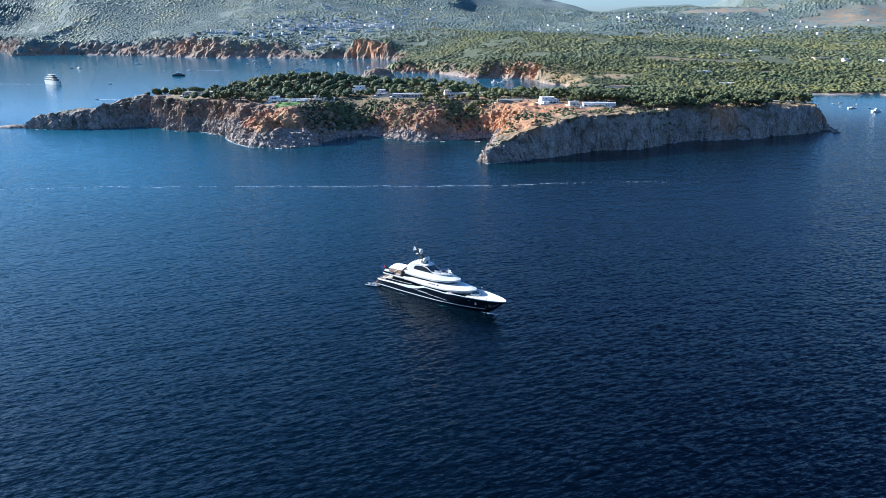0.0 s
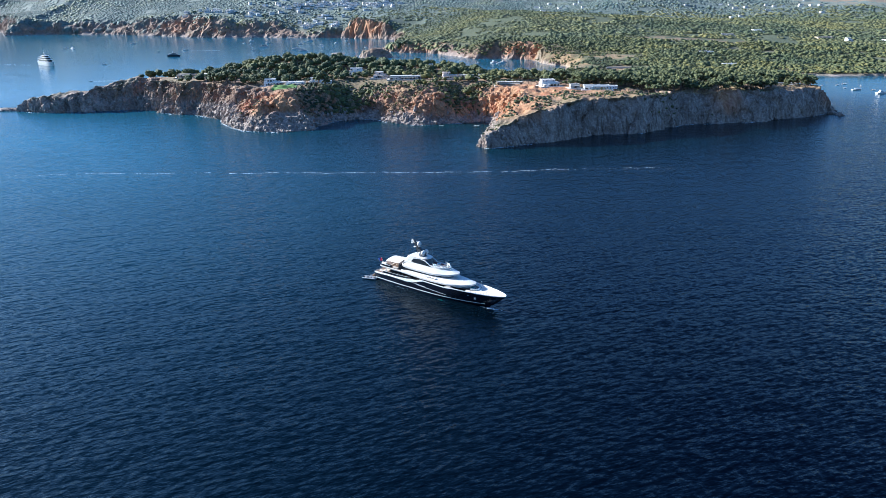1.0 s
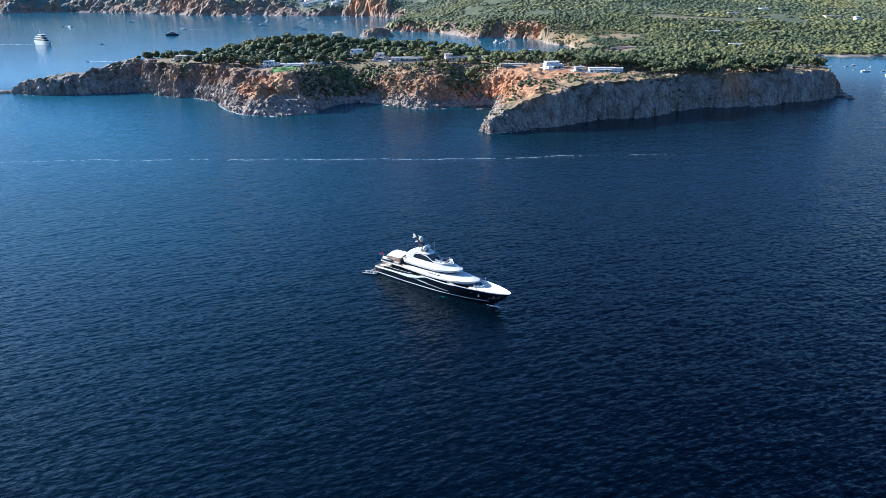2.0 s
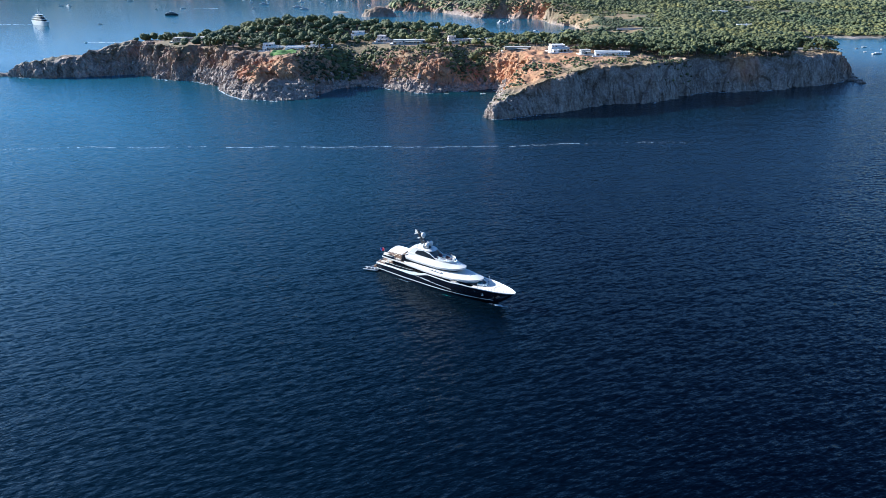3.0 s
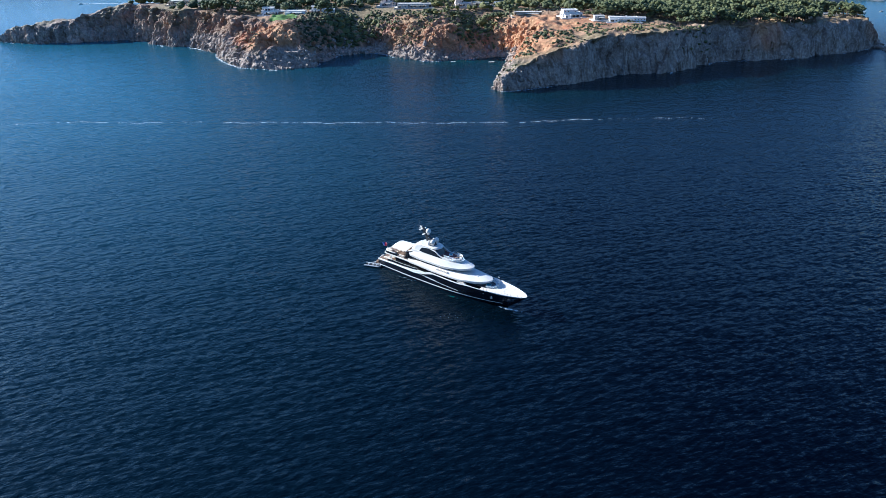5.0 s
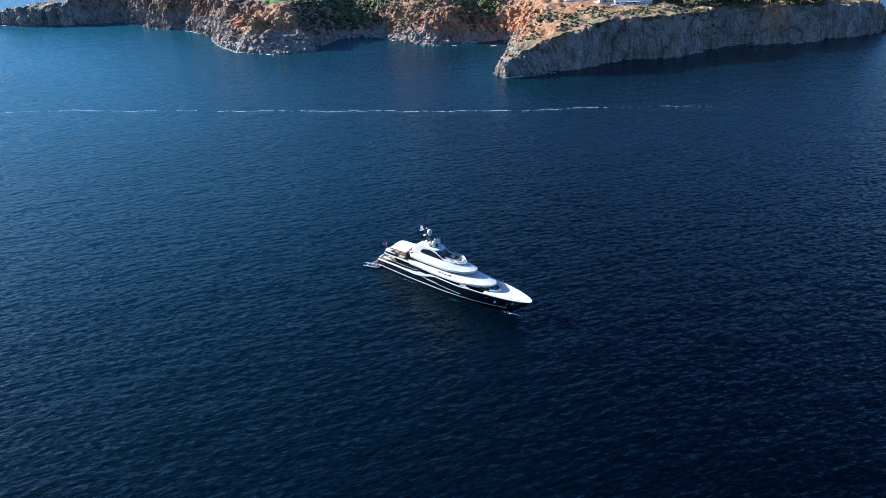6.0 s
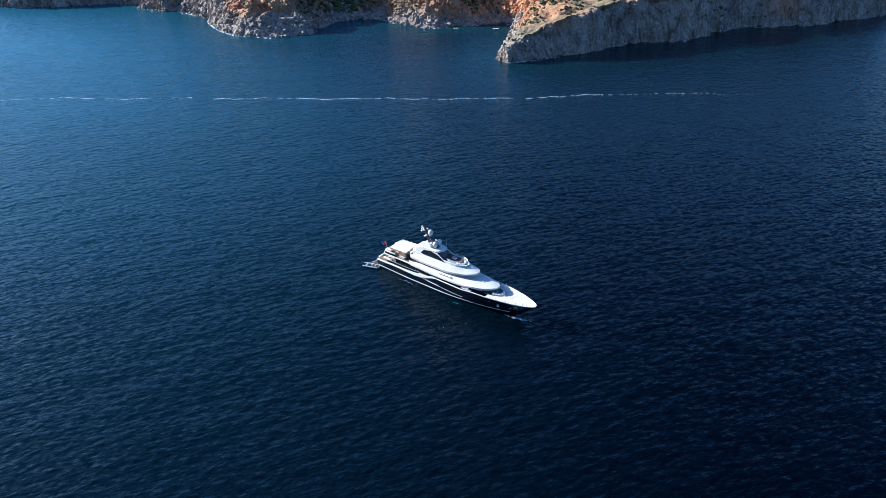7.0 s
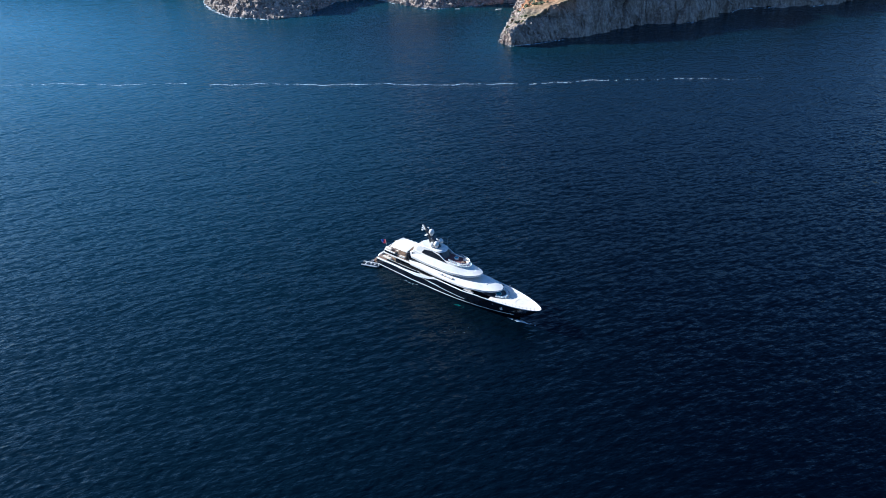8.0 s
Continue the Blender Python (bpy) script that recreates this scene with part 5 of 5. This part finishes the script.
def storey(v, w, d, h, x, y, z, wall, rng, front=4):
    """One block of a villa: walls, parapet roof, uneven windows and doors."""
    body = part("wall", box(w, d, h, x, y, z, 0.08), WALLS[wall], v)
    part("roof", box(w - 0.5, d - 0.5, 0.12, x, y, z + h + 0.002, 0.02), ROOFING, v, "flat gravel roof")
    rim = box(w + 0.24, 0.3, 0.55, x, y - d / 2, z + h - 0.1, 0.04)
    box(w + 0.24, 0.3, 0.55, x, y + d / 2, z + h - 0.1, 0.04, bm=rim)
    for sx in (-1, 1):
        box(0.3, d - 0.3, 0.55, x + sx * w / 2, y, z + h - 0.1, 0.04, bm=rim)
    part("parapet", rim, WALLS[wall], v)
    for k in range(front):
        if rng.random() < 0.2:
            continue
        wx = x - w / 2 + w * (k + 0.5 + rng.uniform(-0.12, 0.12)) / front
        door = rng.random() < 0.4
        ww, hh = w / front * (rng.uniform(0.45, 0.75) if door else rng.uniform(0.22, 0.4)), h * (0.62 if door else 0.32)
        pane = part("window", box(ww, 0.12, hh, wx, y - d / 2 - 0.03, z + (0.1 if door else h * 0.38), 0.02), TINTED, body, "dark window")
        part("lintel", box(ww + 0.3, 0.25, 0.14, wx, y - d / 2 - 0.1, z + (0.1 if door else h * 0.38) + hh, 0.02), WALLS[wall], pane)
    for sx in (-1, 1):
        part("window", box(0.12, d * 0.25, h * 0.35, x + sx * (w / 2 + 0.03), y, z + h * 0.38, 0.02), TINTED, body, "dark window")


for vx, vy, turn, w, d, n, wall, wing in VILLAS:
    z = min(ground_z(vx + a, vy + b) for a in (-w / 2, 0, w / 2) for b in (-d / 2, d / 2))
    v = thing("villa", pose(vx, vy, z, 0, 0, turn), LABELS[wall], "house", "villas on the coast")
    h = 4.2 + (0.6 if vy > 1400 else 0)
    part("terrace", box(w + 8, d + 12, 1.6, 0, -5, -1.0, 0.08), PAVING, v, "pale paved terrace")
    rng = random.Random(int(vx * 7 + vy))
    storey(v, w, d, h, 0, 0, 0.6, wall, rng, max(3, int(w / 4)))
    if n > 1:
        storey(v, w * 0.72, d * 0.8, h * 0.78, -w * 0.1, d * 0.06, 0.6 + h + 0.13, wall, rng, 4)
    if wing:
        storey(v, wing, d * 0.8, h * 0.9, w / 2 + wing / 2 + 0.05, 1.0, 0.6, wall, rng, 3)
    # lower side block, chimney and garden walls break up the outline
    storey(v, w * rng.uniform(0.22, 0.34), d * 0.5, h * rng.uniform(0.62, 0.8), -w * rng.uniform(0.3, 0.42), -d * 0.72, 0.6, wall, rng, 2)
    part("chimney", box(1.1, 0.9, 1.5, w * rng.uniform(0.1, 0.35), d * 0.25, 0.6 + h, 0.06), WALLS[wall], v)
    part("terrace_wall", box(w + 8.2, 0.35, 1.1, 0, -11.0 - d / 2, 0.1, 0.05), WALLS[wall], v, "low wall along the terrace")
    per = part("pergola", box(w * 0.5, 4.0, 0.18, w * 0.12, -d / 2 - 2.3, 3.4, 0.02), PAVING, v, "pale pergola roof")
    for sx in (-1, 0, 1):
        part("pergola_post", rod((w * 0.12 + sx * w * 0.23, -d / 2 - 4.0, 0.6), (w * 0.12 + sx * w * 0.23, -d / 2 - 4.0, 3.4), 0.16), WALLS[wall], per)

lx, ly = np.meshgrid(np.linspace(-221, -193, 21), np.linspace(932, 966, 13))
lz = land(lx, ly)[0]
lawn = mesh_object("lawn", np.stack([lx, ly, lz + 0.35], -1).reshape(-1, 3), grid_faces(21, 13), LAWN, True)
tagged(lawn, "bright green mown lawn on the cliff edge", "lawn", kind="structure")

# town and scattered farm houses on the far hills
def build_town_house(k):
    w, d, h = ((16, 12, 5.0), (22, 13, 8.0), (30, 13, 5.0), (14, 13, 9.0))[k]
    v = thing("town_house", pose(-700 + 40 * k, 3420, ground_z(-700 + 40 * k, 3420)), "small white house on the far hillside", "house", "houses of the hillside town")
    body = part("wall", box(w, d, h + 3, 0, 0, -3, 0.1), WALLS["white"], v)
    part("roof", box(w + 0.8, d + 0.8, 0.5, 0, 0, h + 0.002, 0.1), WALLS["blush" if k == 1 else "white"], v)
    for i in range(3):
        part("window", box(w * 0.17, 0.16, h * 0.45, -w / 3 + i * w / 3, -d / 2 - 0.04, h * 0.3, 0.02), TINTED, body, "dark window")
    return v


town = [build_town_house(k) for k in range(4)]
r = np.random.default_rng(92)
for k, (hx, hy) in enumerate(spots):
    z = ground_z(hx, hy)
    if z > 8:
        copy_thing(town[k % 4], pose(hx, hy, z + 1.6, 0, 0, r.uniform(-30, 30)) @ Matrix.Diagonal((1.05, 1.0, 0.95, 1) if hx < 0 else (0.8, 0.8, 0.62, 1)))

wall = thing("garden_wall", pose(372, 1500, ground_z(372, 1500), 0, 0, 4), "long pale garden wall on the hillside", "wall")
part("wall", box(58, 0.8, 3.6, 0, 0, 0, 0.1), WALLS["blush"], wall)


# ---- boats ----
def build_motor_boat():
    t = thing("motor_boat", pose(-1239, 2400, 0), "white motor boat anchored in the bay", "boat", "boats in the bays")
    part("hull", loft([plan_ring(-8, 7.0, 1.9, -0.4, 8, 2), plan_ring(-8.2, 8.6, 2.4, 1.7, 9, 2)]), GELCOAT, t)
    part("cabin", loft([plan_ring(-4, 4.5, 1.7, 1.65, 4, 2), plan_ring(-4, 3.2, 1.5, 3.0, 3, 2)]), GELCOAT, t, "white cabin")
    part("windscreen", loft([plan_ring(-3.5, 4.35, 1.66, 2.1, 4, 2), plan_ring(-3.5, 3.8, 1.64, 2.7, 3.5, 2)]), TINTED, t, "dark cabin windows")
    part("fly_bridge", box(4.5, 2.4, 0.7, -1.2, 0, 3.0, 0.2), GELCOAT, t)
    part("radar_arch", box(0.5, 2.6, 1.4, -2.6, 0, 3.6, 0.15), GELCOAT, t)
    return t


def build_sail_boat():
    t = thing("sailing_boat", pose(-500, 2700, 0), "white sailing boat at anchor with bare masts", "boat", "boats in the bays")
    part("hull", loft([plan_ring(-7, 6.5, 1.2, -0.3, 8, 2), plan_ring(-7.4, 8.2, 1.9, 1.3, 10, 2)]), GELCOAT, t)
    part("coach_roof", loft([plan_ring(-3, 3.2, 1.2, 1.28, 3, 2), plan_ring(-2.8, 2.8, 1.0, 1.9, 3, 2)]), GELCOAT, t)
    part("mast", rod((1.2, 0, 1.2), (1.2, 0, 20), 0.16, 0.1), STEEL, t, "bare metal mast")
    part("boom", rod((1.2, 0, 2.6), (-5.2, 0, 2.6), 0.16, 0.14), CANVAS, t, "boom with furled sail")
    return t


def build_dinghy():
    t = thing("dinghy", pose(0, 880, 0.0), "small pale dinghy in the cove", "boat", "boats in the bays")
    part("hull", loft([plan_ring(-2.8, 2.2, 0.8, -0.2, 3, 2), plan_ring(-3, 3, 1.2, 0.7, 3, 2)]), GELCOAT, t)
    part("thwart", box(0.6, 1.8, 0.1, -0.5, 0, 0.71), TEAK, t)
    part("engine", box(0.4, 0.4, 0.9, -3.1, 0, 0.1, 0.05), DARK, t)
    return t


def build_bay_yacht(name, mat, label, at):
    t = thing(name, at, label, "yacht", "boats in the bays")
    part("hull", loft([plan_ring(-29, 24, 4.2, -1, 24, 2), plan_ring(-29, 26, 4.8, 1.5, 26, 2), plan_ring(-30, 30, 5.4, 6.5, 28, 2)]), mat, t)
    for nm, s0, s1, w, z0, z1 in (("main_cabin", -24, 20, 4.6, 6.4, 9.0), ("upper_cabin", -18, 14, 4.2, 9.6, 12.2), ("bridge", -8, 9, 3.6, 12.8, 15.0)):
        part(nm, loft([plan_ring(s0, s1, w, z0, 10, 2), plan_ring(s0, s1 - 2, w - 0.2, z1, 9, 2)]), TINTED, t, "dark window band")
        part("deck", loft([plan_ring(s0 - 4, s1 + 1, w + 0.5, z1, 10, 2), plan_ring(s0 - 4, s1 + 1, w + 0.5, z1 + 0.7, 10, 2)]), GELCOAT if mat is not DARK else RUBBER, t)
    mast = part("mast", rod((-4, 0, 15), (-6, 0, 24), 0.8, 0.3), GELCOAT, t)
    part("radome", ball(1.4, -6, 0, 19), GELCOAT, mast)
    return t


build_bay_yacht("bay_yacht", GELCOAT, "large white yacht moving across the outer bay", pose(-960, 1762, 0, 0, 0, -38) @ Matrix.Diagonal((1.2, 1.3, 1.55, 1)))
build_bay_yacht("grey_yacht", DARK, "long dark grey yacht anchored in the bay", pose(-750, 2036, 0, 0, 0, 4) @ Matrix.Scale(0.62, 4))
motor, sail, dinghy = build_motor_boat(), build_sail_boat(), build_dinghy()
r = random.Random(5)
for kind, x, y, a, k in (
        (motor, -1208, 2386, -40, 1.5), (motor, -1117, 2640, 10, 1.3), (motor, -827, 1775, 0, 0.7), (motor, -684, 1402, 190, 0.45), (dinghy, -878, 2259, 80, 1.6),
        (sail, -718, 2655, 40, 0.9), (motor, -731, 2810, 30, 1.2), (motor, -674, 2582, 80, 1.2), (motor, -588, 2273, 80, 1.1), (motor, -597, 2447, 5, 1.9), (motor, -631, 2651, 60, 1.2), (motor, -617, 2931, 85, 1.6),
        (motor, -463, 2322, 10, 1.7), (motor, -426, 2239, 8, 1.7), (motor, -503, 2797, 5, 1.4), (motor, -498, 2573, 20, 1.1), (sail, -419, 2535, 60, 1.3), (motor, -395, 2437, 80, 1.1),
        (motor, -379, 2637, 40, 1.0), (motor, -364, 2790, 30, 1.0), (motor, -329, 2599, 80, 0.9), (motor, -246, 2399, 30, 0.8),
        (motor, 90, 1776, 80, 0.9), (motor, 131, 1791, 50, 1.4), (sail, 143, 1774, 20, 1.0), (motor, 157, 1808, 10, 1.0), (sail, 145, 1620, 70, 0.7), (sail, 194, 1604, 20, 0.8),
        (dinghy, 717, 1294, 15, 1.2), (dinghy, 740, 1312, 5, 1.5), (dinghy, 707, 1250, 30, 1.2), (sail, 712, 1224, 12, 1.2), (motor, 748, 1275, 60, 0.6), (dinghy, 741, 1223, 0, 1.2), (motor, 726, 1176, 15, 1.2), (dinghy, 685, 1286, 20, 0.9),
        (dinghy, 44, 878, 12, 1.2), (sail, -806, 2283, 40, 1.2)):
    ob = copy_thing(kind, pose(x, y, 0, 0, 0, a) @ Matrix.Scale(k, 4))
    ob.matrix_basis = pose(x, y, 0, 0, 0, a) @ Matrix.Scale(k, 4)

# ---- foam ----
def foam_patches(name, cx, cy, rx, ry, seed, label, z=0.06):
    """Thin uneven patches of foam lying on the water."""
    g = np.random.default_rng(seed)
    n, k = len(cx), 9
    a = np.arange(k) * 2 * np.pi / k
    rr = g.uniform(0.45, 1.1, (n, k))
    X = np.asarray(cx)[:, None] + np.asarray(rx)[:, None] * rr * np.cos(a)
    Y = np.asarray(cy)[:, None] + np.asarray(ry)[:, None] * rr * np.sin(a)
    Z = np.full(X.shape, z)
    top = np.stack([X, Y, Z], -1)
    mid = np.stack([np.asarray(cx), np.asarray(cy), np.full(n, z + 0.05)], -1)[:, None]
    co = np.concatenate([mid, top], 1).reshape(-1, 3)
    i = np.arange(k)
    f = np.stack([np.zeros(k, int), 1 + i, 1 + (i + 1) % k], -1)
    faces = (f[None] + (np.arange(n) * (k + 1))[:, None, None]).reshape(-1, 3)
    return tagged(mesh_object(name, co, faces, FOAM), label, "foam", kind="stuff")


g = np.random.default_rng(8)
wx = g.uniform(-470, 260, 5200)
fade = np.clip((250 - wx) / 170, 0, 1) * np.clip((wx + 470) / 60, 0.35, 1)
wx = wx[(g.uniform(0, 1, len(wx)) < fade * (0.55 + 0.5 * vnoise(wx / 11.0, wx * 0, 7) + 0.6 * vnoise(wx / 3.1, wx * 0, 17)) * np.where(wx < -205, 0.6, 1.15)) & ~(np.abs(wx + 202) < 9)]
wy = 632 + 14 * step01(10, 170, wx) - 10 * step01(-320, -420, wx) + 1.2 * np.sin(wx / 13.0) + 0.8 * np.sin(wx / 5.1) + 0.5 * np.sin(wx / 2.3) + g.normal(0, 0.32, len(wx))
foam_patches("boat_wake", wx, wy, g.uniform(0.2, 0.7, len(wx)), g.uniform(0.06, 0.26, len(wx)), 9, "broken white line of foam left by a boat")

# surf along the rocks
seg = SHORE[:33, :2]
pts = np.concatenate([a[None] + np.linspace(0, 1, max(2, int(np.hypot(*(b - a)) / 0.9)))[:, None] * (b - a)[None] for a, b in zip(seg, seg[1:])])
gx = pts + g.normal(0, 1.2, pts.shape)
zz = np.stack([land(gx[:, 0], gx[:, 1] + k)[0] for k in (0.0, -2.0, -4.0, -6.0, -8.0, -10.0)])
first = np.argmax(zz < -0.2, axis=0)
gy = gx[:, 1] - 2.0 * first - g.uniform(0, 2.2, len(gx))
surf = (zz.min(0) < -0.2) & (fbm(gx[:, 0], gx[:, 1], 30, 3, 501) + 0.35 * np.exp(-((gx[:, 0] + 210) / 70) ** 2) > 0.12)
foam_patches("shore_surf", gx[surf, 0], gy[surf], g.uniform(0.4, 1.6, surf.sum()), g.uniform(0.25, 0.8, surf.sum()), 19, "thin white surf along the foot of the cliffs")
bx = np.concatenate([24 + g.normal(0, 2.0, 60), -22 + g.normal(0, 2.2, 26), 1 + g.normal(0, 5.5, 9)])
by = np.concatenate([335.2 - 0.5 * (bx[:60] - 24) + g.normal(0, 0.35, 60), 362.5 - 0.6 * (bx[60:86] + 22) + g.normal(0, 0.4, 26), 329.5 + g.normal(0, 1.1, 9)])
foam_patches("hull_foam", bx, by, np.where(np.arange(len(bx)) < 60, 1.5, 0.8) * g.uniform(0.08, 0.34, len(bx)), np.where(np.arange(len(bx)) < 60, 1.6, 0.7) * g.uniform(0.05, 0.18, len(bx)), 29, "small white foam flecks beside the anchored yacht")

GREENISH = simple("green_water_patch", (0.004, 0.085, 0.075), 0.4, 0.0, 1.0, 0.2)
bx = -1.0 + g.normal(0, 1.3, 16)
ob = foam_patches("green_patch", bx, 345.9 - 0.62 * (bx + 1) + g.normal(0, 0.25, 16), g.uniform(0.25, 0.6, 16), g.uniform(0.12, 0.3, 16), 39, "small green patch on the water beside the hull")
ob.data.materials[0] = GREENISH


def wake_line(x0, y0, x1, y1, n, wide, seed, label):
    """Foam streak behind a running boat, wider towards its end."""
    q = np.random.default_rng(seed)
    u = q.uniform(0, 1, n) ** 0.8
    foam_patches("boat_wake", x0 + (x1 - x0) * u + q.normal(0, wide, n) * (0.3 + u), y0 + (y1 - y0) * u + q.normal(0, wide, n) * (0.3 + u), q.uniform(0.8, 2.6, n), q.uniform(0.4, 1.2, n), seed + 1, label)


wake_line(-690, 1404, -560, 1425, 260, 1.2, 71, "white wake behind a small speed boat")
wake_line(-990, 1776, -1330, 1800, 300, 1.6, 73, "thin white wake behind the large yacht")
wake_line(-780, 2270, -700, 2290, 120, 1.6, 75, "short white wake in the bay")

# ---- shore rocks ----
ROCKS = simple("shore_rock", (0.25, 0.205, 0.168), 0.95, 0.0, 0.5, 0.5, 0.25)
q = np.random.default_rng(81)
rx_, ry_ = scatter(-620, 560, 730, 1060, 3.3, 82)
rz_, rd_, rt_ = land(rx_, ry_)
flat = np.array([lerp_table([(-700, 0.5), (-450, 0.55), (-300, 0.8), (-150, 1.0), (60, 0.9), (100, 0.2), (700, 0.2)], float(v)) for v in rx_])
keep = (rz_ > -1.2) & (rz_ < 16) & (rd_ < 60) & (q.uniform(0, 1, len(rx_)) < flat * np.clip(1.15 - rz_ / 16, 0, 1) * (0.55 + 0.7 * fbm(rx_, ry_, 24, 2, 83)))
n = keep.sum()
rocks = clump_cloud("shore_rocks", np.stack([rx_[keep], ry_[keep], rz_[keep] + 0.1], -1), q.uniform(0.7, 3.0, n) * q.uniform(0.6, 1.15, n), q.uniform(0.6, 1.5, n), ROCKS, 84, 0.42)
tagged(rocks, "rugged grey limestone boulders along the shore", "rocks", kind="stuff")
